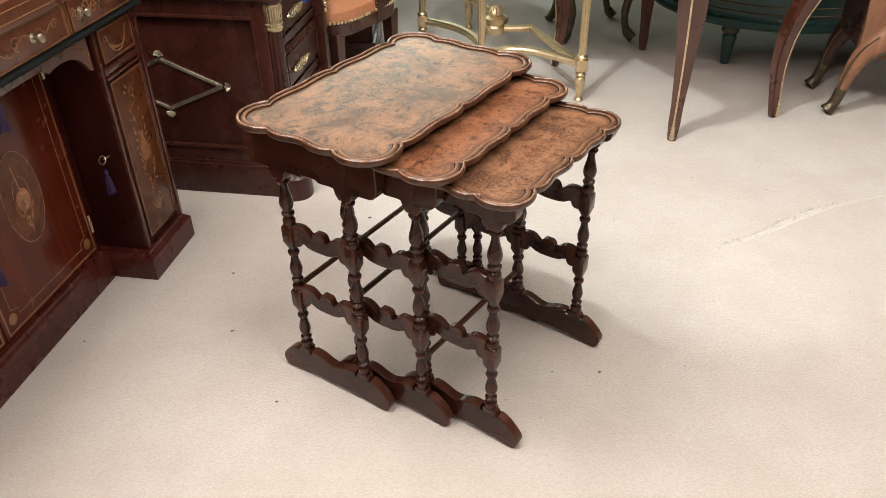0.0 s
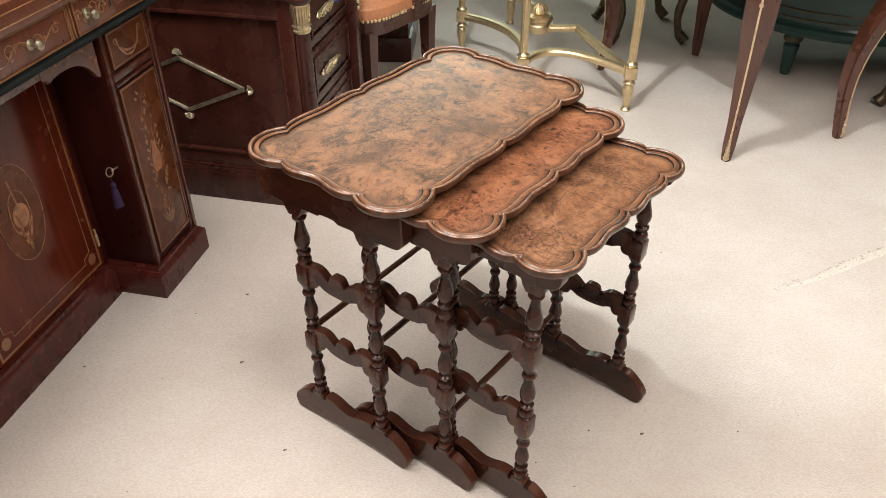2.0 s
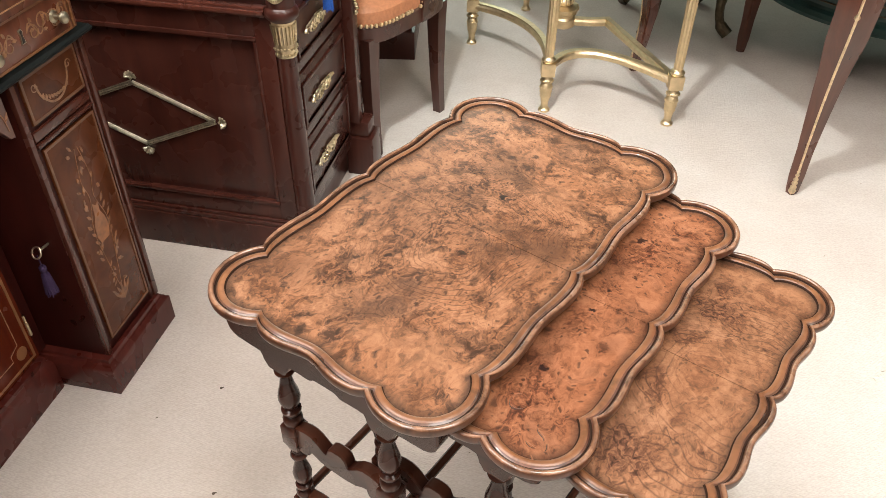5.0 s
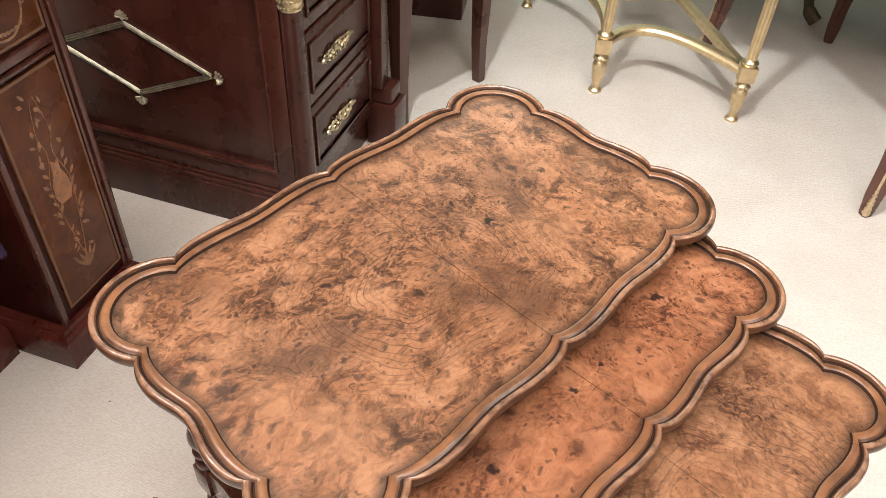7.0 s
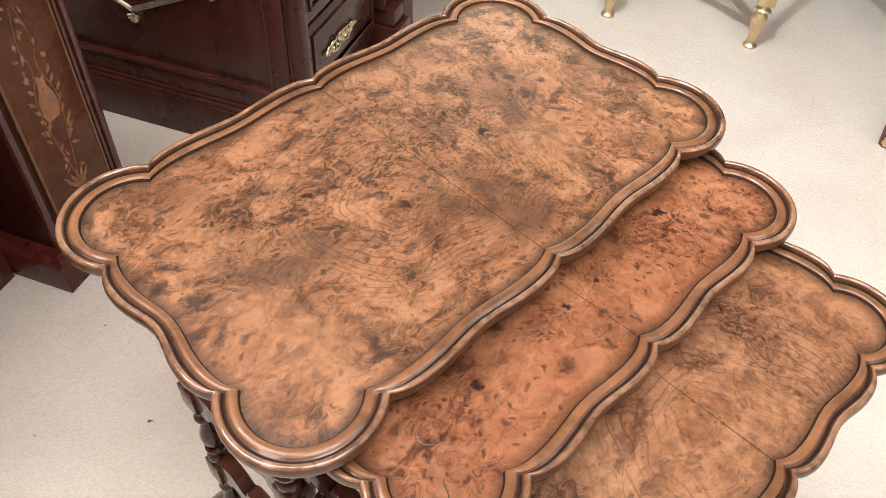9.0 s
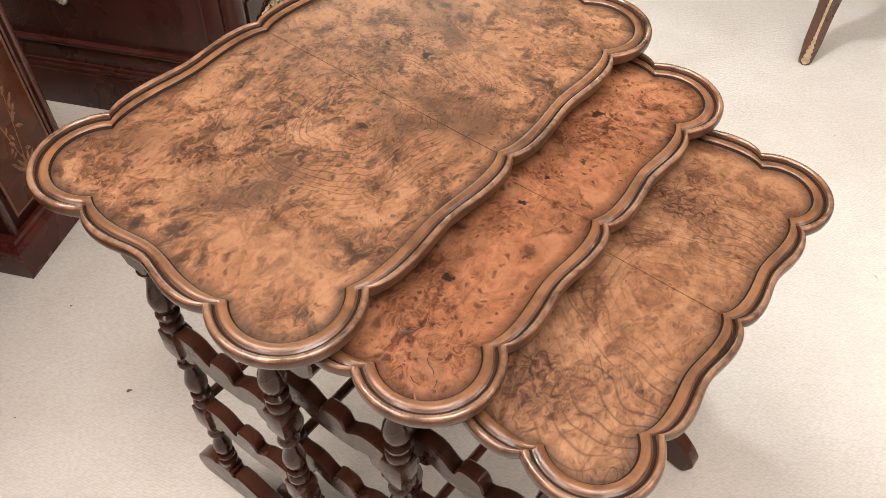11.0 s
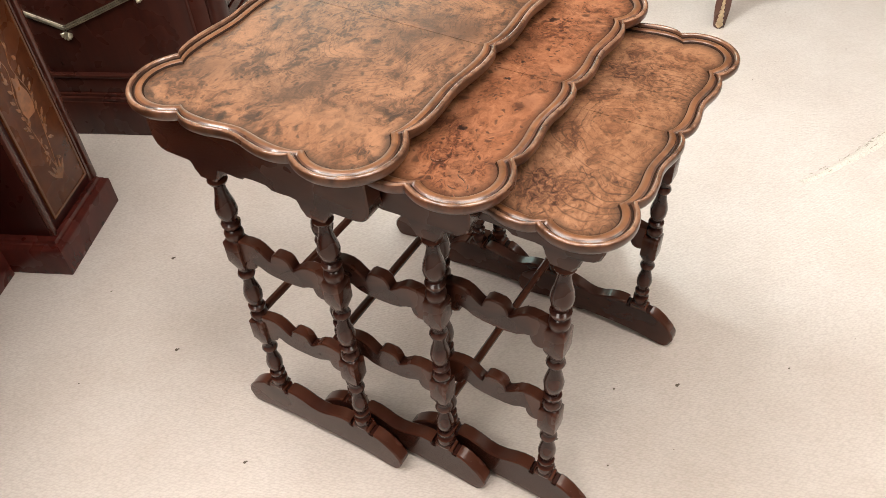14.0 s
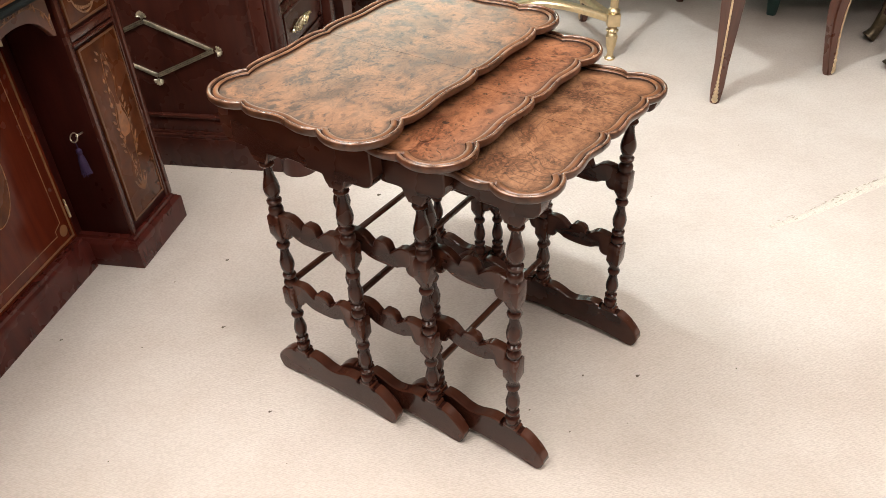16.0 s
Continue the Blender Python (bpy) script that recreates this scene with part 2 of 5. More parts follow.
CARPET = carpet_material()
WALNUT = wood("dark_walnut", (0.0100, 0.0028, 0.0021), (0.040, 0.0114, 0.0072), (18, 18, 40), 0.24, 0.32, worn=(0.075, 0.025, 0.014), spec=0.22)
RIM = wood("rim_walnut", (0.024, 0.0092, 0.0050), (0.130, 0.052, 0.025), (40, 40, 40), 0.32, 0.40, smear=0.6, relief=0.3)
RIM_RED = wood("rim_walnut_red", (0.030, 0.0096, 0.0052), (0.155, 0.053, 0.024), (40, 40, 40), 0.32, 0.42, smear=0.6, relief=0.3)
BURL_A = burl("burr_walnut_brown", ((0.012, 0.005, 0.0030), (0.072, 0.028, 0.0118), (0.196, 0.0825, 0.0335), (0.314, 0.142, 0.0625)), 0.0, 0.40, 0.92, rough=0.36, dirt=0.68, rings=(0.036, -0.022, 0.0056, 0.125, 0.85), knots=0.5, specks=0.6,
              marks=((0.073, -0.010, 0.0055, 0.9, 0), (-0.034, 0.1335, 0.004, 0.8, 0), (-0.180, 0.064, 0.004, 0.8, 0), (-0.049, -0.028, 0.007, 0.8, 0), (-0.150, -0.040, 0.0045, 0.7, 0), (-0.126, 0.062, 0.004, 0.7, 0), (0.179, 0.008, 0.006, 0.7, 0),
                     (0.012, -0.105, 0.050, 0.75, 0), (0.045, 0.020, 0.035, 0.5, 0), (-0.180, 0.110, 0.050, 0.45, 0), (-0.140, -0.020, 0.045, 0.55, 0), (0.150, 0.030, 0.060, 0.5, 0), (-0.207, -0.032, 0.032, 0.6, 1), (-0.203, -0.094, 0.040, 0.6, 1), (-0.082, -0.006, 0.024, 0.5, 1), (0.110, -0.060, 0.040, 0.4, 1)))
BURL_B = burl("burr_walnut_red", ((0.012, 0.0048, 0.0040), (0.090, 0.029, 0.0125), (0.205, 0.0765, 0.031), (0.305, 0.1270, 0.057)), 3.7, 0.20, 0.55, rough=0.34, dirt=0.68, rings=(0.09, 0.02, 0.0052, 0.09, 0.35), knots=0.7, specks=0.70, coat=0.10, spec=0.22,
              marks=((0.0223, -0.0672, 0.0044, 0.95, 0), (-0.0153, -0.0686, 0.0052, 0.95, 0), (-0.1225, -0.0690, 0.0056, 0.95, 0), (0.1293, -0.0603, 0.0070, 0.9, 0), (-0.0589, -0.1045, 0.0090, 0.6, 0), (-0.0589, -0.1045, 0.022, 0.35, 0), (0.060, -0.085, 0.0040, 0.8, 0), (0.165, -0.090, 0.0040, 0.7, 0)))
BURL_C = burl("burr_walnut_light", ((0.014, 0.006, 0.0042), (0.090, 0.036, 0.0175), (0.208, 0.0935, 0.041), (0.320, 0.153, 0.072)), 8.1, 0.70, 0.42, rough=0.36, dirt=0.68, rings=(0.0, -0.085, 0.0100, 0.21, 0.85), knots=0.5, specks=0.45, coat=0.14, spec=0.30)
BEAD = wood("bead_walnut", (0.085, 0.035, 0.016), (0.255, 0.108, 0.047), (30, 30, 30), 0.34, 0.22, spec=0.4, smear=0.55, relief=0.25)
RIM_WORN = wood("worn_rim_walnut", (0.065, 0.028, 0.016), (0.33, 0.168, 0.098), (60, 60, 60), 0.24, 0.75, smear=0.7, relief=0.3)
WAX = plain("wax_groove", (0.030, 0.016, 0.011), 0.8, 0, 0.0)
WAX.node_tree.nodes["Principled BSDF"].inputs["Specular IOR Level"].default_value = 0.08
for lacquered in (RIM, RIM_RED, RIM_WORN, BEAD, WALNUT):
    lacquered.node_tree.nodes["Principled BSDF"].inputs["Coat Roughness"].default_value = 0.08
BLACK_LINE = plain("ebonised_line", (0.02, 0.012, 0.008), 0.4)
MAHOGANY = wood("red_mahogany", (0.062, 0.0165, 0.0090), (0.160, 0.047, 0.022), (40, 40, 4), 0.28, 0.28)
MAHOGANY_DOOR = wood("door_mahogany", (0.056, 0.0075, 0.0034), (0.120, 0.0200, 0.0075), (50, 50, 4), 0.20, 0.18, spec=0.22)
MAHOGANY_DARK = wood("dark_mahogany", (0.024, 0.0062, 0.0043), (0.060, 0.0168, 0.0110), (36, 36, 3), 0.28, 0.18, spec=0.30)
# dark mahogany with the light on frieze, cornice and pedestal mouldings put into it
MAHOGANY_LIT = wood("lit_mahogany", (0.040, 0.0105, 0.0070), (0.100, 0.029, 0.018), (36, 36, 3), 0.25, 0.3, spec=0.4)
MAHOGANY_PLINTH = wood("plinth_mahogany", (0.036, 0.0060, 0.0044), (0.085, 0.0165, 0.0115), (36, 36, 8), 0.26, 0.25, spec=0.3)
# darker and duller than the desk's fronts, for pedestal bodies and kneehole carcass
MAHOGANY_INNER = wood("inner_mahogany", (0.017, 0.0028, 0.0022), (0.042, 0.0072, 0.0050), (40, 40, 3), 0.35, 0.05, spec=0.14)
MAHOGANY_LEG = wood("leg_mahogany", (0.045, 0.0135, 0.0080), (0.125, 0.039, 0.021), (40, 40, 4), 0.3, 0.4)
CHAIR_WOOD = wood("chair_mahogany", (0.026, 0.0085, 0.0060), (0.070, 0.0220, 0.0145), (40, 40, 4), 0.3, 0.35)
MARQ = wood("marquetry_ground", (0.045, 0.0112, 0.0040), (0.135, 0.039, 0.0125), (22, 22, 13), 0.26, 0.10, spec=0.20, smear=0.35)
SATIN = plain("satinwood_line", (0.205, 0.085, 0.032), 0.35, 0, 0.4)
# the same satinwood, with the shade on the pedestal panels put into its colour
SATIN_DARK = plain("shaded_satinwood_line", (0.135, 0.052, 0.019), 0.35, 0, 0.2)
SATIN_PALE = plain("pale_marquetry", (0.33, 0.165, 0.070), 0.4, 0, 0.3, 0.3, 120)
SPRAY = plain("shaded_marquetry", (0.235, 0.096, 0.036), 0.3, 0, 0.2, 0.5, 120)
LYRE = plain("orange_marquetry", (0.27, 0.096, 0.028), 0.3, 0, 0.4, 0.35, 60)
ETCHED = plain("etched_marquetry", (0.25, 0.122, 0.056), 0.35, 0, 0.2, 0.4, 90)
BRASS = plain("old_brass", (0.62, 0.52, 0.34), 0.30, 1.0, 0, 0.2, 60, 0.2)
PEWTER = plain("worn_brass", (0.52, 0.465, 0.35), 0.36, 1.0, 0, 0.3, 80, 0.3)
GILT = plain("gilt_metal", (0.70, 0.555, 0.345), 0.44, 1.0, 0, 0.10, 50, 0.3)
GILT_PALE = plain("pale_gilt", (0.75, 0.60, 0.40), 0.38, 1.0, 0, 0.2, 90, 0.3)
LEDGE = plain("black_moulding", (0.0065, 0.0085, 0.0085), 0.5, 0, 0.0)
LEDGE.node_tree.nodes["Principled BSDF"].inputs["Specular IOR Level"].default_value = 0.2
LEATHER_GREEN = plain("green_leather", (0.16, 0.30, 0.27), 0.35, 0, 0, 0.15, 200, 0.2)
LEATHER_GREY = plain("grey_leather", (0.42, 0.44, 0.38), 0.3, 0, 0, 0.1, 200, 0.2)
LEATHER_TAN = plain("tan_leather", (0.42, 0.170, 0.082), 0.38, 0, 0, 0.15, 120, 0.2)
PURPLE = plain("purple_thread", (0.020, 0.006, 0.038), 0.8, 0, 0, 0.3, 300, 0.4)
BLUE = plain("blue_thread", (0.01, 0.07, 0.32), 0.8, 0, 0, 0.3, 300, 0.4)
GREEN_PAINT = plain("dark_green_paint", (0.018, 0.052, 0.047), 0.4, 0, 0.1, 0.3, 12)
BRONZE = plain("dark_bronze", (0.13, 0.10, 0.065), 0.45, 0.9, 0, 0.3, 60, 0.3)
ORANGE_WOOD = wood("orange_veneer", (0.150, 0.060, 0.030), (0.340, 0.150, 0.076), (30, 30, 5), 0.3, 0.3)
WALL_PAINT = plain("wall_paint", (0.17, 0.155, 0.135), 0.8, 0, 0, 0.05, 8)
CEILING_PAINT = plain("ceiling_paint", (0.62, 0.60, 0.57), 0.85, 0, 0, 0.04, 8)
FIBRE = plain("grey_fibre", (0.30, 0.255, 0.205), 0.95)
LINT = plain("dark_lint", (0.10, 0.075, 0.055), 0.95)
FRAY = plain("frayed_backing", (0.545, 0.490, 0.425), 0.95, 0, 0, 0.2, 300, 0.6)
MARBLE = plain("pale_marble", (0.55, 0.50, 0.45), 0.2, 0, 0.2, 0.25, 14)
LAMP_WHITE = plain("lamp_white", (0.8, 0.8, 0.78), 0.5)


def glass_material():
    m, nt, b = material("clear_glass", 0.02)
    b.inputs["Transmission Weight"].default_value = 1.0
    b.inputs["Base Color"].default_value = (0.93, 0.97, 0.95, 1)
    return m


GLASS = glass_material()


def glow_material():
    m, nt, b = material("lamp_glow", 0.5)
    b.inputs["Emission Color"].default_value = (1.0, 0.92, 0.8, 1)
    b.inputs["Emission Strength"].default_value = 6.0
    return m


GLOW = glow_material()


# ---- mesh helpers ----
def finish(bm, name, mat, smooth=35):
    bmesh.ops.remove_doubles(bm, verts=bm.verts, dist=1e-6)
    bmesh.ops.recalc_face_normals(bm, faces=bm.faces)
    me = bpy.data.meshes.new(name)
    bm.to_mesh(me)
    bm.free()
    me.materials.append(mat)
    if smooth:
        me.polygons.foreach_set("use_smooth", [True] * len(me.polygons))
        me.set_sharp_from_angle(angle=radians(smooth))
    return me


def part(name, bm, mat, parent=None, label="", smooth=35, m=None):
    ob = new(name, finish(bm, name, mat, smooth))
    if parent is not None:
        ob.parent = parent
    if m is not None:
        ob.matrix_basis = m
    return tagged(ob, label)


def thing(name, label, category, m=None, group="", kind=""):
    ob = new(name)
    ob.empty_display_size = 0.05
    if m is not None:
        ob.matrix_basis = m
    return tagged(ob, label, category, group, kind)


def box(bm, x0, x1, y0, y1, z0, z1, bevel=0.0):
    """A box; bevel chamfers all its edges."""
    tmp = bmesh.new()
    vs = [tmp.verts.new((x, y, z)) for x in (x0, x1) for y in (y0, y1) for z in (z0, z1)]
    for f in ((0, 1, 3, 2), (4, 6, 7, 5), (0, 4, 5, 1), (2, 3, 7, 6), (0, 2, 6, 4), (1, 5, 7, 3)):
        tmp.faces.new([vs[i] for i in f])
    if bevel:
        bmesh.ops.bevel(tmp, geom=tmp.edges[:], offset=bevel, segments=2, affect="EDGES", profile=0.6)
    join(bm, tmp)


def bars(name, rows, mat, parent, label=""):
    """A part of its own for each straight bar: x0, x1, y0, y1, z0, z1 and the bevel."""
    for row in rows:
        bm = bmesh.new()
        box(bm, *row)
        part(name, bm, mat, parent, label)


def join(bm, other, m=None):
    me = bpy.data.meshes.new("join")
    other.to_mesh(me)
    other.free()
    if m is not None:
        me.transform(m)
    bm.from_mesh(me)
    bpy.data.meshes.remove(me)


def lathe(bm, profile, seg=20, c=(0, 0), cap=True):
    """Turned form round a vertical axis; profile: (z, radius) from bottom to top."""
    rings = []
    for z, r in profile:
        rings.append([bm.verts.new((c[0] + r * math.cos(2 * math.pi * i / seg), c[1] + r * math.sin(2 * math.pi * i / seg), z)) for i in range(seg)])
    for a, b in zip(rings, rings[1:]):
        for i in range(seg):
            j = (i + 1) % seg
            bm.faces.new((a[i], a[j], b[j], b[i]))
    if cap:
        bm.faces.new(rings[0][::-1])
        bm.faces.new(rings[-1])


def loft(bm, rings, cap=True):
    """Joins closed rings of points, all of one count."""
    vr = [[bm.verts.new(p) for p in ring] for ring in rings]
    n = len(vr[0])
    for a, b in zip(vr, vr[1:]):
        for i in range(n):
            j = (i + 1) % n
            bm.faces.new((a[i], a[j], b[j], b[i]))
    if cap:
        bm.faces.new(vr[0][::-1])
        bm.faces.new(vr[-1])


def inset_outline(pts, d):
    out, n = [], len(pts)
    for i in range(n):
        p, q, r = Vector(pts[i - 1]), Vector(pts[i]), Vector(pts[(i + 1) % n])
        a, b = (q - p), (r - q)
        a = a.normalized() if a.length > 1e-9 else b.normalized()
        b = b.normalized() if b.length > 1e-9 else a
        na, nb = Vector((-a.y, a.x)), Vector((-b.y, b.x))
        t = na + nb
        t = t.normalized() if t.length > 1e-6 else na
        k = min(1.6, 1 / max(0.3, t.dot(na)))
        out.append(tuple(q + t * d * k))
    return out


def slab(bm, outline, t, chamfer=0.002, axis="x"):
    """A board with a shaped outline (counter-clockwise, in two coordinates), t thick, with softened edges. axis: its thin way."""
    inner = inset_outline(outline, chamfer)
    place = {"x": lambda p, w: (w, p[0], p[1]), "y": lambda p, w: (p[0], w, p[1]), "z": lambda p, w: (p[0], p[1], w)}[axis]
    rings = [[place(p, w) for p in o] for o, w in ((inner, -t / 2), (outline, -t / 2 + chamfer), (outline, t / 2 - chamfer), (inner, t / 2))]
    loft(bm, rings)


def tube(bm, pts, r, seg=10, flat=1.0):
    """A round bar along points; r: one radius or one for each point."""
    pts = [Vector(p) for p in pts]
    rs = r if isinstance(r, (list, tuple)) else [r] * len(pts)
    rings, side = [], None
    for i, p in enumerate(pts):
        d = (pts[min(i + 1, len(pts) - 1)] - pts[max(i - 1, 0)]).normalized()
        if side is None:
            side = d.orthogonal().normalized()
        side = (side - d * side.dot(d)).normalized()
        up = d.cross(side)
        rings.append([tuple(p + side * math.cos(2 * math.pi * k / seg) * rs[i] + up * math.sin(2 * math.pi * k / seg) * rs[i] * flat) for k in range(seg)])
    loft(bm, rings)


def ball(bm, c, r, seg=10, squash=1.0):
    tmp = bmesh.new()
    bmesh.ops.create_uvsphere(tmp, u_segments=seg, v_segments=max(5, seg // 2), radius=r)
    join(bm, tmp, Matrix.Translation(c) @ Matrix.Diagonal((1, 1, squash, 1)))


def spline(pts, n=8):
    """A smooth line through points."""
    out = []
    for i in range(len(pts) - 1):
        p0, p1, p2, p3 = (Vector(pts[max(0, min(len(pts) - 1, k))]) for k in (i - 1, i, i + 1, i + 2))
        for k in range(n):
            t = k / n
            out.append(tuple(0.5 * (2 * p1 + (p2 - p0) * t + (2 * p0 - 5 * p1 + 4 * p2 - p3) * t * t + (3 * p1 - p0 - 3 * p2 + p3) * t ** 3)))
    out.append(tuple(pts[-1]))
    return out


# ---- the room ----
def room():
    bm = bmesh.new()
    box(bm, -4, 5, -3, 6.5, -0.15, 0)
    floor = part("floor", bm, CARPET, smooth=0)
    tagged(floor, "cream woven loop carpet, lightly soiled", "carpet", kind="structure")
    bm = bmesh.new()
    box(bm, -4, 5, -3, 6.5, CEIL, CEIL + 0.15)
    tagged(part("ceiling", bm, CEILING_PAINT, smooth=0), "plain white painted ceiling", "ceiling", kind="structure")
    # the far wall is open to the street through a wide shop window
    wx0, wx1, wz0, wz1 = WINDOW
    bm = bmesh.new()
    for b in ((-4, wx0, -0.15, CEIL + 0.15), (wx1, 5, -0.15, CEIL + 0.15), (wx0, wx1, -0.15, wz0), (wx0, wx1, wz1, CEIL + 0.15)):
        box(bm, b[0], b[1], 6.5, 6.65, b[2], b[3])
    tagged(part("wall_north", bm, WALL_PAINT, smooth=0), "plain pale painted wall with a shop window", "wall", kind="structure")
    bm = bmesh.new()
    for b in ((wx0, wx0 + 0.06, wz0, wz1), (wx1 - 0.06, wx1, wz0, wz1), (wx0 + 0.06, wx1 - 0.06, wz0, wz0 + 0.06), (wx0 + 0.06, wx1 - 0.06, wz1 - 0.06, wz1)):
        box(bm, b[0], b[1], 6.53, 6.60, b[2], b[3])
    window = part("window_1", bm, LAMP_WHITE, smooth=0)
    tagged(window, "wide white shop window with clear glass", "window", kind="structure")
    bm = bmesh.new()
    box(bm, wx0 + 0.06, wx1 - 0.06, 6.56, 6.566, wz0 + 0.06, wz1 - 0.06)
    pane = part("pane", bm, GLASS, window, smooth=0)
    pane.visible_shadow = False
    for name, b in (("wall_south", (-4, 5, -3.15, -3)), ("wall_west", (-4.15, -4, -3.15, 6.65)), ("wall_east", (5, 5.15, -3.15, 6.65))):
        bm = bmesh.new()
        box(bm, *b, -0.15, CEIL + 0.15)
        tagged(part(name, bm, WALL_PAINT, smooth=0), "plain pale painted wall", "wall", kind="structure")


def ceiling_lamps():
    for x, y, watts, width, warmth in LAMPS:
        r = width / 2 + 0.02
        lamp = thing("ceiling_lamp", "round white recessed ceiling lamp, switched on", "lamp", pose(x, y, CEIL), "ceiling lamps")
        bm = bmesh.new()
        lathe(bm, [(-0.03, r), (-0.03, r + 0.02), (-0.012, r + 0.03), (0, r + 0.03)], 32, cap=False)
        part("rim", bm, LAMP_WHITE, lamp)
        bm = bmesh.new()
        lathe(bm, [(-0.012, r), (-0.006, r)], 32)
        part("diffuser", bm, GLOW, lamp)
        ceiling_lamp_light(x, y, watts, width, warmth)


def ceiling_spotlight():
    """A small white can on a short stem; the lamp sits at its open end."""
    spot = thing("ceiling_spotlight", "small white ceiling spotlight turned towards the furniture, switched on", "spotlight", pose(SPOT[0][0], SPOT[0][1], CEIL))
    bm = bmesh.new()
    lathe(bm, [(-0.045, 0.012), (-0.010, 0.012), (-0.008, 0.045), (0.0, 0.045)], 20)
    part("stem", bm, LAMP_WHITE, spot)
    bm = bmesh.new()
    lathe(bm, [(-0.004, 0.062), (0.0, 0.066), (0.05, 0.066), (0.075, 0.055), (0.085, 0.020)], 24, cap=False)
    can = part("can", bm, LAMP_WHITE, spot)
    can.matrix_basis = Matrix.Translation((0, 0, -CEIL)) @ Matrix.Translation((-SPOT[0][0], -SPOT[0][1], 0)) @ look(SPOT[0], SPOT[1])
    spot_light()


room()
ceiling_lamps()
ceiling_spotlight()


# ---- the nest of tables ----
def top_outline(c1, c2, vm, d, bulge):
    """Closed outline of a pie-crust top, d metres outside the veneer's edge. c1, c2: the inward cusps on the long and the short side,
    with a half-round lobe between them at each corner; vm: the cusp in the middle of the long side."""
    cx, cy = (c1[0] + c2[0]) / 2, (c1[1] + c2[1]) / 2
    R = math.hypot(c1[0] - c2[0], c1[1] - c2[1]) / 2 + d
    y1, x2 = c1[1] + 0.9 * d, c2[0] + 0.9 * d
    a0 = math.atan2(y1 - cy, -math.sqrt(max(1e-9, R * R - (y1 - cy) ** 2)))
    a1 = math.atan2(-math.sqrt(max(1e-9, R * R - (x2 - cx) ** 2)), x2 - cx)
    n = 26
    lobe = [(cx + R * math.cos(a0 + (a1 - a0) * k / n), cy + R * math.sin(a0 + (a1 - a0) * k / n)) for k in range(n + 1)]
    mid = (0.0, vm + 0.9 * d)
    swell = bulge + 0.1 * d

    def side(p, q, out, m=22, dip=0.55):
        pts = []
        for k in range(1, m):
            s = 0.5 - 0.5 * math.cos(math.pi * k / m)
            f = swell * ((1 - abs(2 * s - 1) ** 7) - dip * math.exp(-((s - 0.5) / 0.18) ** 2))
            pts.append((p[0] + (q[0] - p[0]) * s + out[0] * f, p[1] + (q[1] - p[1]) * s + out[1] * f))
        return pts

    end = lobe[-1]
    quarter = [mid] + side(mid, lobe[0], (0, 1)) + lobe
    short = side(end, (end[0], -end[1]), (1, 0), 24, 0.9)
    right = quarter + short + [(x, -y) for x, y in quarter[::-1]]
    left = [(-x, -y) for x, y in right[1:-1]]
    return (right + left)[::-1]


# from the veneer outwards: dark line, broad bead, dark hollow, raised worn lip, then the rounded outer edge and the underside
RIM_PROFILE = [(0.0000, 0.0000), (0.0006, 0.0006), (0.0014, 0.0024), (0.0028, 0.0034), (0.0056, 0.0038), (0.0084, 0.0028), (0.0100, 0.0012), (0.0114, 0.0010), (0.0124, 0.0024), (0.0132, 0.0044), (0.0142, 0.0056),
               (0.0156, 0.0060), (0.0172, 0.0056), (0.0184, 0.0043), (0.0190, 0.0022), (0.0192, -0.0008), (0.0188, -0.0036), (0.0168, -0.0064), (0.0130, -0.0082), (0.0060, -0.0096), (-0.0040, -0.0100)]
RIM_SLOTS = [2, 2, 1, 1, 1, 0, 2, 2, 0, 3, 3, 3, 3, 0] + [0] * 10

LEG_TURNING = [
    [(0.388, 0.0115), (0.392, 0.0125), (0.397, 0.0128), (0.401, 0.0110), (0.403, 0.0085), (0.406, 0.0090), (0.409, 0.0125), (0.413, 0.0128), (0.416, 0.0090), (0.420, 0.0095),
     (0.426, 0.0125), (0.434, 0.0140), (0.443, 0.0128), (0.455, 0.0095), (0.466, 0.0074), (0.474, 0.0072), (0.476, 0.0110), (0.480, 0.0128), (0.484, 0.0112), (0.486, 0.0085), (0.490, 0.0100), (0.498, 0.0115), (0.53, 0.0115)],
    [(0.236, 0.0110), (0.240, 0.0125), (0.246, 0.0125), (0.250, 0.0100), (0.253, 0.0085), (0.256, 0.0115), (0.261, 0.0120), (0.264, 0.0085), (0.269, 0.0095), (0.276, 0.0120),
     (0.286, 0.0130), (0.296, 0.0110), (0.306, 0.0082), (0.316, 0.0072), (0.319, 0.0105), (0.324, 0.0122), (0.328, 0.0108), (0.331, 0.0085), (0.336, 0.0085)],
    [(0.086, 0.0120), (0.092, 0.0125), (0.097, 0.0125), (0.100, 0.0095), (0.103, 0.0085), (0.107, 0.0115), (0.111, 0.0118), (0.114, 0.0085), (0.119, 0.0090), (0.126, 0.0115),
     (0.134, 0.0124), (0.143, 0.0108), (0.152, 0.0085), (0.161, 0.0072), (0.164, 0.0105), (0.169, 0.0120), (0.173, 0.0105), (0.176, 0.0085), (0.182, 0.0085)],
]


def settled(z):
    """Height of a point of an end frame, from the even division to the one that the legs have."""
    marks = ((0.0, 0.0), (0.097, 0.0895), (0.2585, 0.2530), (0.411, 0.4090), (0.48, 0.480), (1.0, 1.0))
    for (a, p), (b, q) in zip(marks, marks[1:]):
        if z <= b:
            return p + (z - a) / (b - a) * (q - p)
    return z


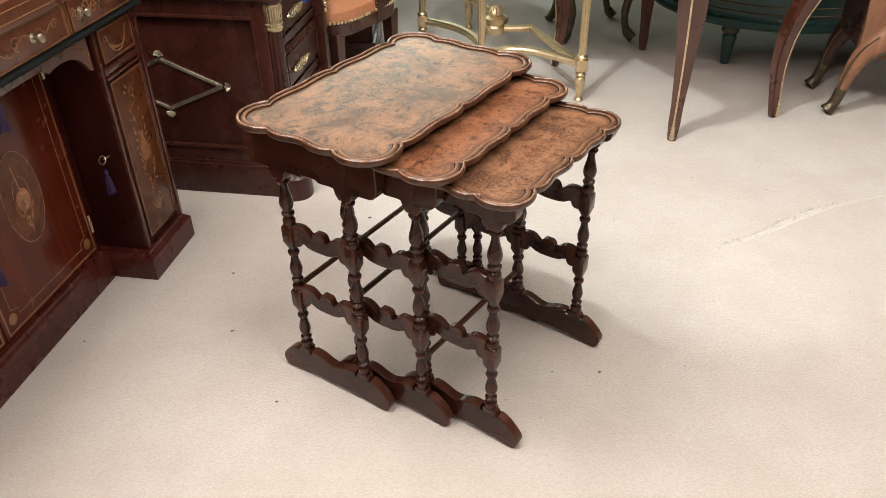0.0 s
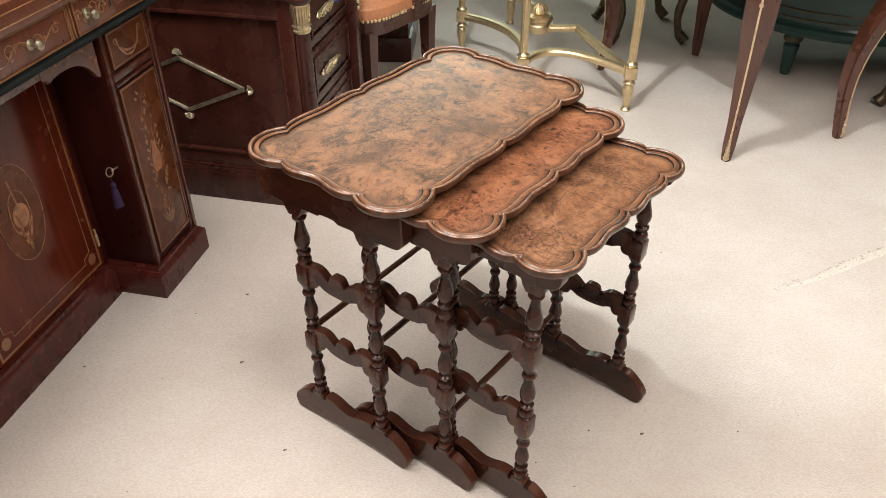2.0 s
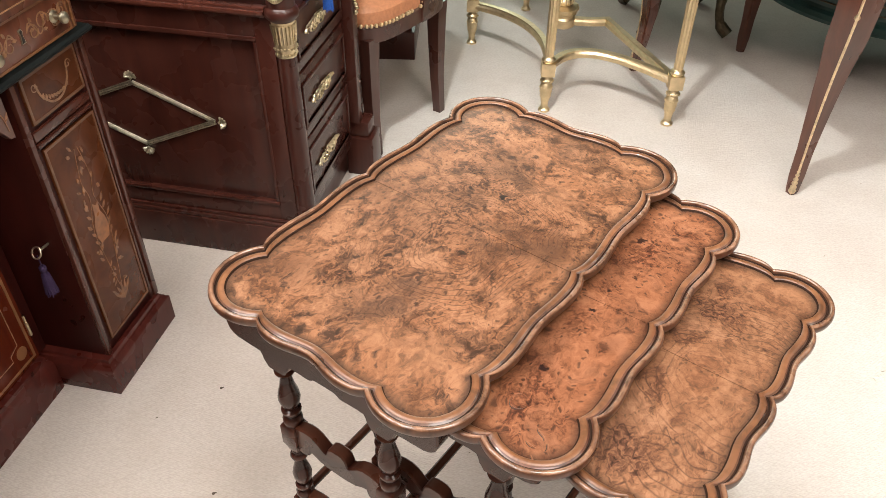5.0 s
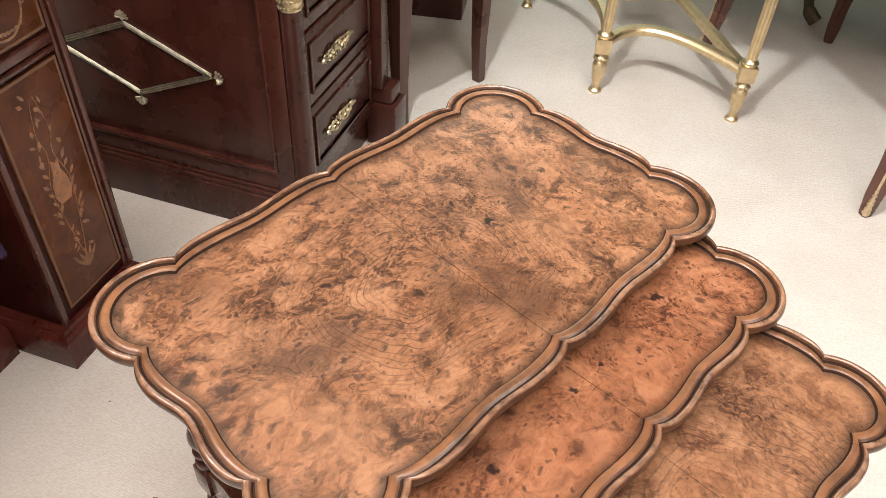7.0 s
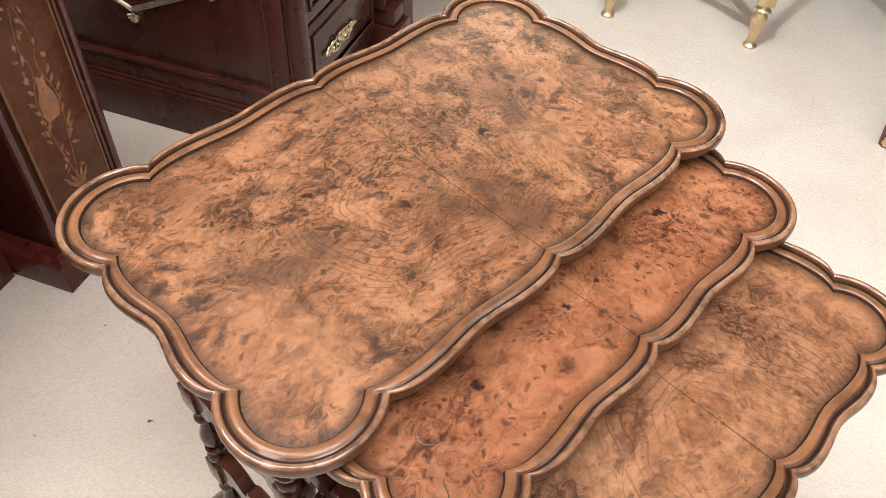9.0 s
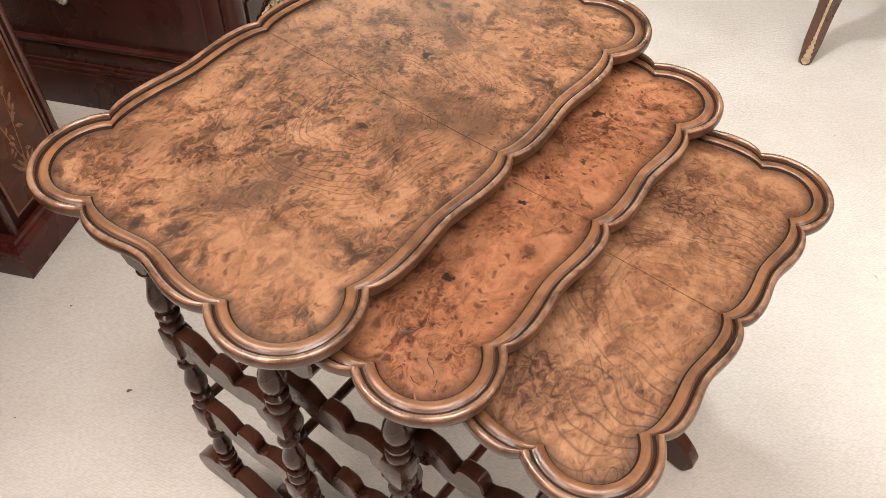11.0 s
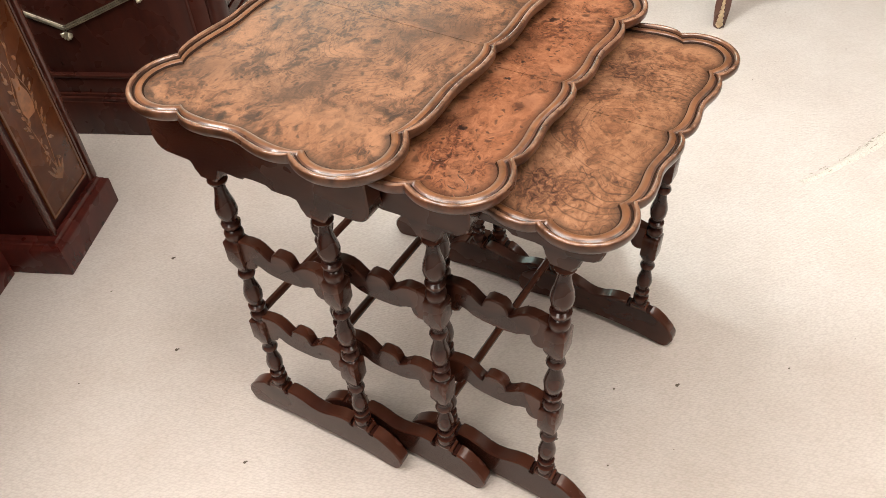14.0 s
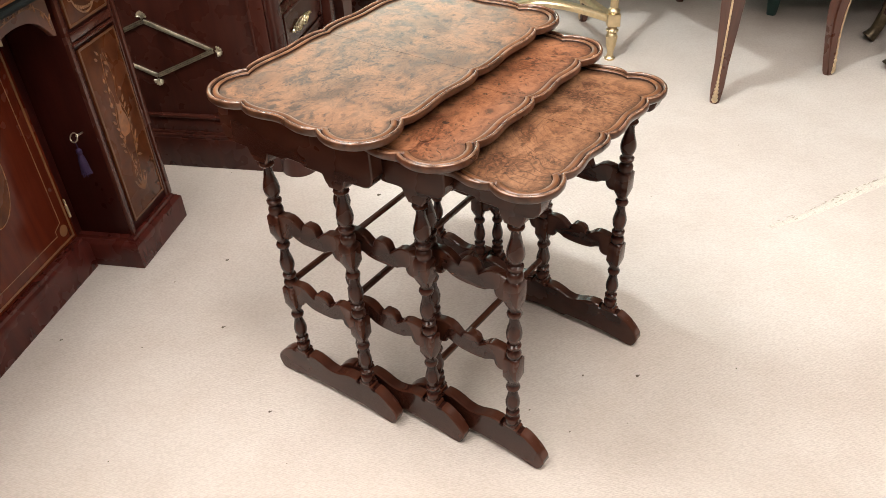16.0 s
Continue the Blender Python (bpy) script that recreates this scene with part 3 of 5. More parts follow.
def leg_mesh():
    """One leg, turned between square blocks where the stretchers meet it."""
    n = 16
    rings = []

    def turned_ring(z, r):
        rings.append([(r * math.cos(2 * math.pi * k / n), r * math.sin(2 * math.pi * k / n), settled(z)) for k in range(n)])

    def square_ring(z, h, c):
        ring = []
        for k in range(n):
            a = 2 * math.pi * k / n
            f = 1 / max(abs(math.cos(a)), abs(math.sin(a)))
            f = f if f < 1.3 else (1 - c) * f
            ring.append((h * f * math.cos(a), h * f * math.sin(a), settled(z)))
        rings.append(ring)

    def block(z0, z1, w=0.0130):
        for z, f, c in ((z0, 0.62, 0.22), (z0 + 0.006, 0.80, 0.15), (z0 + 0.016, 1.0, 0.05), (z1 - 0.004, 1.0, 0.05), (z1, 0.88, 0.15)):
            square_ring(z, w * f, c)

    block(0.064, 0.085, 0.0118)
    for z, r in LEG_TURNING[2][:-1]:
        turned_ring(z, r)
    block(0.180, 0.235)
    for z, r in LEG_TURNING[1][:-1]:
        turned_ring(z, r)
    block(0.334, 0.387)
    for z, r in LEG_TURNING[0]:
        turned_ring(z, r)
    bm = bmesh.new()
    loft(bm, rings)
    return bm


LEG_V = 0.078


def widened(pts):
    """Outline points of an end frame, drawn out in the middle to the spread of the legs."""
    return [(x + math.copysign(min(1.0, abs(x) / 0.045) * (LEG_V - 0.072), x), settled(y)) for x, y in pts]


def stretcher_outline(z):
    top = [(0, 0.249), (0.007, 0.2485), (0.012, 0.2445), (0.0142, 0.238), (0.0155, 0.234), (0.0175, 0.2345), (0.022, 0.2385), (0.029, 0.2455), (0.037, 0.2495), (0.047, 0.2495), (0.062, 0.246)]
    bot = [(0.062, 0.205), (0.056, 0.2015), (0.049, 0.2015), (0.0435, 0.205), (0.041, 0.2105), (0.040, 0.215), (0.035, 0.2135), (0.026, 0.208), (0.014, 0.2055), (0, 0.205)]
    right = [p for p in bot[::-1]] + [p for p in top[::-1]]
    left = [(-x, y) for x, y in top[1:]] + [(-x, y) for x, y in bot[:-1]]
    return widened([(x, y + z) for x, y in right + left])


def foot_outline():
    top = [(0, 0.066), (0.012, 0.0685), (0.024, 0.075), (0.036, 0.0795), (0.047, 0.080), (0.0525, 0.0785), (0.0535, 0.072), (0.0575, 0.071), (0.0585, 0.078),
           (0.0865, 0.078), (0.0880, 0.0715), (0.0925, 0.0705), (0.0940, 0.0735), (0.1030, 0.0705), (0.1140, 0.0630), (0.1230, 0.0540), (0.1300, 0.0465), (0.1385, 0.0330), (0.1400, 0.0220), (0.1345, 0.0060), (0.1290, 0.0005)]
    bot = [(0.121, 0.0), (0.114, 0.0010), (0.100, 0.0042), (0.082, 0.0080), (0.058, 0.0112), (0.030, 0.0128), (0.012, 0.0128), (0, 0.0126)]
    right = bot[::-1] + top[::-1]
    left = [(-x, y) for x, y in top[1:]] + [(-x, y) for x, y in bot[:-1]]
    return widened(right + left)


def apron_outline(z_top, reach):
    """Lower edge of an apron: a flat arch with two small steps, brackets that step down to the legs, and drawn-out ogee ends."""
    end = 0.072 + reach
    half = [(0, 0.5130), (0.013, 0.5125), (0.0165, 0.5105), (0.0185, 0.5080), (0.024, 0.5075), (0.042, 0.5085), (0.0495, 0.5075), (0.0515, 0.5035), (0.0530, 0.4975), (0.0570, 0.4920), (0.0600, 0.4870), (0.0840, 0.4870),
            (0.0870, 0.4920), (0.0910, 0.4975), (0.0925, 0.5035), (0.0945, 0.5075), (end - 0.010, 0.5085), (end - 0.002, 0.5110), (end + 0.004, 0.5165), (end + 0.0075, 0.526), (end + 0.008, 0.534), (end + 0.006, z_top)]
    return widened(half + [(-x, y) for x, y in half[::-1][:-1]])


LEG_MESH = finish(leg_mesh(), "leg", WALNUT, 40)


def nest_table(label, origin, angle, z, c1, c2, vm, veneer, rim_mat, leg_u, frame_v, reach, u_shift=0.0, rod_z=0.236, skew=0.0):
    """One table: origin is the top's centre on the floor, its own x runs along the long side and its own -y is the way it is drawn out.
    z: height of the veneer; c1, c2, vm: the cusps of its outline; leg_u, frame_v: where its end frames stand."""
    table = thing("nest_table", label, "side table", pose(origin[0], origin[1], 0, 0, 0, angle), "nest of three tables")
    bulge = 0.0075
    rings = [[(x, y, z + h) for x, y in top_outline(c1, c2, vm, d, bulge)] for d, h in RIM_PROFILE]
    bm = bmesh.new()
    loft(bm, rings, cap=False)
    rim = part("moulded_rim", bm, rim_mat, table, "scalloped moulded walnut rim", 50)
    rim.data.materials.append(BEAD)
    rim.data.materials.append(WAX)
    rim.data.materials.append(RIM_WORN)
    count = len(rings[0])
    for k, poly in enumerate(rim.data.polygons):
        poly.material_index = RIM_SLOTS[k // count]
    bm = bmesh.new()
    loft(bm, [[(x, y, z - 0.0098) for x, y in top_outline(c1, c2, vm, -0.003, bulge)], [(x, y, z - 0.0012) for x, y in top_outline(c1, c2, vm, 0.0002, bulge)]])
    bmesh.ops.triangulate(bm, faces=[f for f in bm.faces if len(f.verts) > 4])
    board = part("tabletop", bm, BLACK_LINE, table, smooth=0)
    edge, inward = (top_outline(c1, c2, vm, d, bulge) for d in (0.0004, -0.011))
    for side in (1, -1):
        pairs = [(p, q) for p, q in zip(edge, inward) if p[0] * side > 1e-5]
        k = max(range(len(pairs)), key=lambda i: (Vector(pairs[i][0]) - Vector(pairs[i - 1][0])).length)
        pairs = pairs[k:] + pairs[:k]
        mid = [(p, q) for p, q in zip(edge, inward) if abs(p[0]) <= 1e-5]
        for other in (pairs[-1], pairs[0]):
            p, q = min(mid, key=lambda m: abs(m[0][1] - other[0][1]))
            pairs = pairs + [((side * 0.0003, p[1]), (side * 0.0003, q[1]))]
        pts = [p for p, q in pairs]
        bm = bmesh.new()
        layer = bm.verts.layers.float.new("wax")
        lo = [bm.verts.new((x, y, z - 0.0012)) for x, y in pts]
        hi = [bm.verts.new((x, y, z)) for x, y in pts]
        n = len(pts)
        near = [bm.verts.new((x, y, z)) for p, (x, y) in pairs]
        for i in range(n):
            bm.faces.new((lo[i], lo[(i + 1) % n], hi[(i + 1) % n], hi[i]))
        for i in range(n):
            bm.faces.new((hi[i], hi[(i + 1) % n], near[(i + 1) % n], near[i]))
        bm.faces.new(near)
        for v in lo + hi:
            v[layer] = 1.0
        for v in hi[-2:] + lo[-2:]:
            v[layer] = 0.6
        bmesh.ops.triangulate(bm, faces=[f for f in bm.faces if len(f.verts) > 4])
        part("veneer_panel", bm, veneer, board, "polished burr walnut veneer leaf", 0)
    # the old top has moved slightly out of square
    shear = Matrix(((1, skew, 0, 0), (0, 1, 0, 0), (0, 0, 1, 0), (0, 0, 0, 1)))
    for ob in (rim, board, *board.children):
        ob.data.transform(shear)
    for su in (-1, 1):
        u = su * leg_u + u_shift
        bm = bmesh.new()
        slab(bm, apron_outline(z - 0.0096, reach), 0.026, 0.002)
        part("apron", bm, WALNUT, table, m=pose(u, frame_v, 0))
        bm = bmesh.new()
        slab(bm, foot_outline(), 0.0215, 0.0022)
        part("sledge_foot", bm, WALNUT, table, m=pose(u, frame_v, 0))
        for zz in (0, 0.1435):
            bm = bmesh.new()
            slab(bm, stretcher_outline(zz), 0.0165, 0.0018)
            part("scroll_stretcher", bm, WALNUT, table, m=pose(u, frame_v, 0))
        for sv in (-1, 1):
            leg = new("leg", LEG_MESH)
            leg.parent = table
            leg.matrix_basis = pose(u, frame_v + sv * LEG_V, 0)
    bm = bmesh.new()
    length = 2 * leg_u - 0.02
    loft(bm, [[(x, 0.0055 * math.cos(a) * 1.15, 0.0055 * math.sin(a) * 1.15) for a in [radians(22.5 + 45 * k) for k in range(8)]] for x in (-length / 2, length / 2)])
    part("rod_stretcher", bm, WALNUT, table, m=pose(u_shift, frame_v + LEG_V, rod_z))
    return table


nest_table("largest dark walnut nest table with scalloped burr walnut top", (-0.0958, 1.4257), 56.0, 0.605, (0.193, 0.1415), (0.2545, 0.0835), 0.1447, BURL_A, RIM, 0.2240, 0.0215, 0.068, 0.0, skew=0.036)
middle_table = nest_table("middle walnut nest table with reddish burr top, part drawn out", (-0.0033, 1.3556), 55.9, 0.583, (0.1600, 0.1265), (0.2167, 0.0760), 0.1265, BURL_B, RIM_RED, 0.1980, 0.0125, 0.046, 0.010)
nest_table("smallest walnut nest table with pale figured burr top, drawn out", (0.1091, 1.2769), 54.2, 0.561, (0.1352, 0.1145), (0.1826, 0.0697), 0.1145, BURL_C, RIM, 0.1800, 0.0010, 0.036, 0.0227, rod_z=0.126)


# lifted and cracked veneer at one corner of the middle table
def lifted_veneer(table):
    for pts, r in (([(-0.1725 + 0.0105 * math.cos(a), -0.0725 + 0.0085 * math.sin(a)) for a in (0.3, 1.0, 1.8, 2.6, 3.4, 4.2, 4.8)], 0.0017), ([(-0.189, -0.102), (-0.193, -0.106), (-0.1955, -0.112), (-0.200, -0.1165)], 0.0015),
                   ([(-0.2085, -0.101), (-0.2110, -0.107), (-0.2105, -0.113)], 0.0018), ([(-0.199, -0.1185), (-0.205, -0.1215), (-0.2105, -0.1215)], 0.0013), ([(-0.219, -0.112), (-0.2235, -0.117), (-0.2245, -0.120)], 0.0014)):
        line = spline([(x, y, 0.5826) for x, y in pts], 5)
        taper = [0.2 + 0.8 * math.sin(math.pi * (k + 0.5) / len(line)) for k in range(len(line))]
        bm = bmesh.new()
        tube(bm, line, [0.8 * r * f for f in taper], 7)
        ridge = part("veneer_blister", bm, BURL_B, table, "lifted crack in the veneer")
        bm = bmesh.new()
        tube(bm, [(x - 0.0010, y + 0.0006, 0.5828) for x, y, z in line], [0.0006 * f for f in taper], 6)
        part("crack", bm, BLACK_LINE, ridge, "dark open crack")


lifted_veneer(middle_table)


# ---- helpers for the showroom furniture ----
def strip_frame(bm, x0, x1, z0, z1, w, y0, y1):
    """A thin rectangular frame of inlay, w wide, lying in the xz plane between depths y0 and y1."""
    def rect(d, y):
        return [bm.verts.new(p) for p in ((x0 + d, y, z0 + d), (x1 - d, y, z0 + d), (x1 - d, y, z1 - d), (x0 + d, y, z1 - d))]
    loops = [rect(0, y1), rect(0, y0), rect(w, y0), rect(w, y1)]
    for a, b in zip(loops, loops[1:] + loops[:1]):
        for k in range(4):
            bm.faces.new((a[k], a[(k + 1) % 4], b[(k + 1) % 4], b[k]))
    bmesh.ops.recalc_face_normals(bm, faces=bm.faces[:])


def moulded_base(bm, x0, x1, y0, y1, steps):
    """A plinth in one piece: steps are (height, how far the face stands back)."""
    loft(bm, [[(x0 + d, y0 + d, z), (x1 - d, y0 + d, z), (x1 - d, y1, z), (x0 + d, y1, z)] for z, d in steps])


def ribbon(bm, pts, w, y, t=0.0008):
    """A flat inlaid line in the xz plane along points, proud of the depth y by t."""
    pts = [Vector(p) for p in pts]
    rings = []
    for i, p in enumerate(pts):
        d = pts[min(i + 1, len(pts) - 1)] - pts[max(i - 1, 0)]
        n = Vector((-d.y, d.x)).normalized() if d.length > 1e-9 else Vector((1, 0))
        a, b = p + n * w / 2, p - n * w / 2
        rings.append([(a.x, y + 0.002, a.y), (a.x, y - t, a.y), (b.x, y - t, b.y), (b.x, y + 0.002, b.y)])
    loft(bm, rings)


def scroll(cx, cz, r, turns, start, flip=1, n=22):
    pts = []
    for k in range(n + 1):
        f = k / n
        a = start + flip * turns * 2 * math.pi * f
        pts.append((cx + r * (1 - 0.75 * f) * math.cos(a), cz + r * (1 - 0.75 * f) * math.sin(a)))
    return pts


def leaf(bm, c, ang, length, width, y, t=0.0008):
    out = []
    for k in range(9):
        f = k / 8
        out.append((f * length, width / 2 * math.sin(math.pi * f)))
    out += [(f, -w) for f, w in out[-2:0:-1]]
    ca, sa = math.cos(ang), math.sin(ang)
    pts = [(c[0] + px * ca - pz * sa, c[1] + px * sa + pz * ca) for px, pz in out]
    loft(bm, [[(px, y + 0.002, pz) for px, pz in pts], [(px, y - t, pz) for px, pz in pts]])


def disc(bm, c, rx, rz, y, t=0.0008, n=32):
    pts = [(c[0] + rx * math.cos(2 * math.pi * k / n), c[1] + rz * math.sin(2 * math.pi * k / n)) for k in range(n)]
    loft(bm, [[(px, y + 0.002, pz) for px, pz in pts], [(px, y - t, pz) for px, pz in pts]])


def turned(bm, axis_pose, profile, seg=16):
    tmp = bmesh.new()
    lathe(tmp, profile, seg)
    join(bm, tmp, axis_pose)


def key_with_tassel(where, thread, label, length=0.095):
    """A small key in a lock with a thread tassel hanging from its bow."""
    t = thing("key", label, "key", where)
    bm = bmesh.new()
    tube(bm, [(0, 0.012, 0), (0, -0.022, 0.004)], 0.0022, 8)
    ring = [(0.0085 * math.cos(a), -0.030 + 0.0085 * math.sin(a) * 0.6, 0.005 + 0.0085 * math.sin(a)) for a in [2 * math.pi * k / 14 for k in range(15)]]
    tube(bm, ring, 0.0016, 6)
    part("bow", bm, PEWTER, t, "steel key bow")
    bm = bmesh.new()
    tube(bm, [(0, -0.031, 0.0), (0.001, -0.031, -0.022)], 0.0012, 6)
    lathe(bm, [(-length, 0.0105), (-length * 0.75, 0.0095), (-0.040, 0.0070), (-0.034, 0.0045), (-0.030, 0.0062), (-0.024, 0.0062), (-0.020, 0.0030)], 12, (0.001, -0.031))
    rnd = random.Random(3)
    for k in range(14):
        a = 2 * math.pi * k / 14
        tube(bm, [(0.001 + 0.006 * math.cos(a), -0.031 + 0.006 * math.sin(a), -0.040), (0.001 + 0.0105 * math.cos(a), -0.031 + 0.0105 * math.sin(a), -length - rnd.uniform(0, 0.006))], 0.0012, 5)
    part("tassel", bm, thread, t)
    return t


# ---- the inlaid kneehole desk ----
DESK_A = pose(-0.751, 1.6645, 0, 0, 0, 80) @ Matrix.Diagonal((1, 1, 1.018, 1))


def drawer_front(desk, x0, x1, knobs, keyhole):
    d = bmesh.new()
    box(d, x0, x1, 0.001, 0.30, 0.6505, 0.7170, 0.0012)
    dr = part("drawer", d, MAHOGANY, desk)
    bm = bmesh.new()
    strip_frame(bm, x0 + 0.001, x1 - 0.001, 0.6515, 0.7160, 0.0036, -0.0005, 0.003)
    part("banding", bm, SATIN, dr, "satinwood banding")
    bm = bmesh.new()
    cz, half = 0.6837, (x1 - x0) / 2
    cx = (x0 + x1) / 2
    for sx in (-1, 1):
        for f, r, st, fl in ((0.24, 0.013, 2.6, -1), (0.45, 0.015, -0.4, 1), (0.70, 0.016, 2.2, -1), (0.88, 0.011, 0.4, 1)):
            ribbon(bm, [(cx + sx * (half * f + (p - 0)), q) for p, q in scroll(0, cz + (0.004 if fl > 0 else -0.004), r, 1.2, st, fl)], 0.0019, 0.001)
        ribbon(bm, [(cx + sx * half * (0.12 + 0.80 * k / 24), cz + 0.012 * math.sin(k * 0.62)) for k in range(25)], 0.0020, 0.001)
        for k in range(9):
            leaf(bm, (cx + sx * half * (0.18 + 0.085 * k), cz + 0.010 * math.sin(k * 1.7)), k * 2.1, 0.011, 0.005, 0.001)
    part("scrollwork", bm, ETCHED, dr, "etched scrolling marquetry")
    for kx in knobs:
        bm = bmesh.new()
        turned(bm, pose(kx, 0.001, 0.6837, 90), [(0, 0.0095), (0.0015, 0.0098), (0.003, 0.0082), (0.004, 0.0045), (0.010, 0.0036), (0.013, 0.0042), (0.015, 0.0075), (0.018, 0.0092), (0.022, 0.0086), (0.0245, 0.0055), (0.0255, 0.0008)], 20)
        part("knob", bm, PEWTER, dr, "turned brass knob")
    bm = bmesh.new()
    kx = keyhole
    pts = [(kx + 0.0042 * math.cos(a), 0.690 + 0.0048 * math.sin(a)) for a in [radians(-50 + 28 * k) for k in range(11)]] + [(kx - 0.0046, 0.6735), (kx + 0.0046, 0.6735)]
    loft(bm, [[(px, 0.002, pz) for px, pz in pts], [(px, -0.0010, pz) for px, pz in pts]])
    esc = part("escutcheon", bm, PEWTER, dr, "small brass keyhole plate")
    bm = bmesh.new()
    inner = inset_outline(pts, 0.0013)
    loft(bm, [[(px, 0.002, pz) for px, pz in inner], [(px, -0.0016, pz) for px, pz in inner]])
    part("keyhole", bm, BLACK_LINE, esc)


def flower_spray(bm_leaf, bm_body, cx, z0, z1, y):
    """Marquetry trophy: ribbons and leaves over a lyre, with a spray below."""
    rnd = random.Random(11)
    zm = z0 + (z1 - z0) * 0.52
    for k in range(40):
        f = k / 39
        z = z0 + (z1 - z0) * f
        spread = 0.014 + 0.016 * abs(math.sin(f * math.pi * 2.2))
        if abs(z - zm) < 0.035:
            continue
        leaf(bm_leaf, (cx + rnd.uniform(-spread, spread), z), rnd.uniform(0.5, 2.6), rnd.uniform(0.010, 0.020), rnd.uniform(0.004, 0.008), y)
    for sx in (-1, 1):
        for k in range(7):
            leaf(bm_leaf, (cx + sx * (0.020 + 0.004 * math.sin(k * 2)), zm - 0.065 + 0.018 * k), 1.57 - sx * 0.7, 0.016, 0.006, y)
        ribbon(bm_leaf, spline([(cx + sx * 0.004, z1), (cx + sx * 0.014, z1 - 0.06), (cx + sx * 0.006, zm + 0.06), (cx + sx * 0.022, zm), (cx + sx * 0.012, zm - 0.08), (cx, z0 + 0.02)], 6), 0.0012, y)
    for k in range(-2, 3):
        leaf(bm_leaf, (cx, z0), 1.57 + 0.35 * k, 0.040, 0.007, y)
    body = [(cx - 0.012, zm - 0.030), (cx + 0.012, zm - 0.030), (cx + 0.019, zm - 0.012), (cx + 0.016, zm + 0.010), (cx + 0.008, zm + 0.028), (cx + 0.010, zm + 0.048),
            (cx + 0.002, zm + 0.042), (cx - 0.006, zm + 0.050), (cx - 0.009, zm + 0.026), (cx - 0.017, zm + 0.008), (cx - 0.019, zm - 0.014)]
    loft(bm_body, [[(px, y + 0.002, pz) for px, pz in body], [(px, y - 0.0009, pz) for px, pz in body]])


def pedestal(desk, x0, x1, name="pedestal"):
    """One pedestal of the desk with its plinth, panelled marquetry front and side."""
    bm = bmesh.new()
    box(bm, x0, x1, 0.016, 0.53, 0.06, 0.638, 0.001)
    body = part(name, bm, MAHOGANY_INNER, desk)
    bm = bmesh.new()
    moulded_base(bm, x0 - 0.027, x1 + 0.011, -0.007, 0.545, ((0.0, 0.001), (0.001, 0.0), (0.060, 0.0), (0.062, 0.0012), (0.0655, 0.0055), (0.069, 0.0075), (0.0695, 0.0115), (0.0725, 0.013), (0.076, 0.0135)))
    part("plinth", bm, MAHOGANY_PLINTH, desk)
    w = x1 - x0
    bars("moulding", ((x1 - 0.010, x1 + 0.003, 0.009, 0.020, 0.076, 0.636, 0.003), (x1 - 0.020, x1 - 0.012, 0.012, 0.020, 0.076, 0.636, 0.002), (x0 - 0.001, x0 + 0.010, 0.010, 0.020, 0.076, 0.636, 0.002),
                      (x0 + 0.012, x1 - 0.022, 0.008, 0.020, 0.516, 0.523, 0.002), (x0 + 0.012, x1 - 0.022, 0.010, 0.020, 0.527, 0.543, 0.002)), MAHOGANY_LIT, body)
    a, b = x0 + 0.022, x1 - 0.023
    for z0, z1 in ((0.550, 0.626), (0.098, 0.508)):
        bm = bmesh.new()
        box(bm, a, b, 0.0125, 0.018, z0, z1, 0.0008)
        panel = part("marquetry_panel", bm, MARQ, body, "mottled marquetry panel")
        bm = bmesh.new()
        strip_frame(bm, a + 0.001, b - 0.001, z0 + 0.001, z1 - 0.001, 0.0045, 0.0115, 0.015)
        part("banding", bm, SATIN_DARK, panel, "satinwood banding")
        bl, bb = bmesh.new(), bmesh.new()
        cx = (a + b) / 2
        if z1 - z0 > 0.2:
            flower_spray(bl, bb, cx, z0 + 0.045, z1 - 0.035, 0.0125)
            part("lyre_inlay", bb, LYRE, panel, "orange lyre-shaped inlay")
        else:
            bb.free()
            for sx in (-1, 1):
                ribbon(bl, spline([(cx + sx * 0.040, z1 - 0.020), (cx + sx * 0.034, z0 + 0.034), (cx + sx * 0.016, z0 + 0.016), (cx, z0 + 0.012)], 6), 0.0035, 0.0125)
                ribbon(bl, [(cx + sx * 0.044 + p, z1 - 0.024 + q) for p, q in scroll(0, 0, 0.008, 1.1, 0, sx)], 0.0014, 0.0125)
            for k in range(9):
                leaf(bl, (cx - 0.032 + 0.008 * k, z0 + 0.018 + 0.00055 * (k - 4) ** 2), 1.2 + 0.3 * k, 0.010, 0.005, 0.0125)
        part("leaf_inlay", bl, ETCHED if z1 - z0 < 0.2 else SPRAY, panel, "pale leaf inlay")
    return body


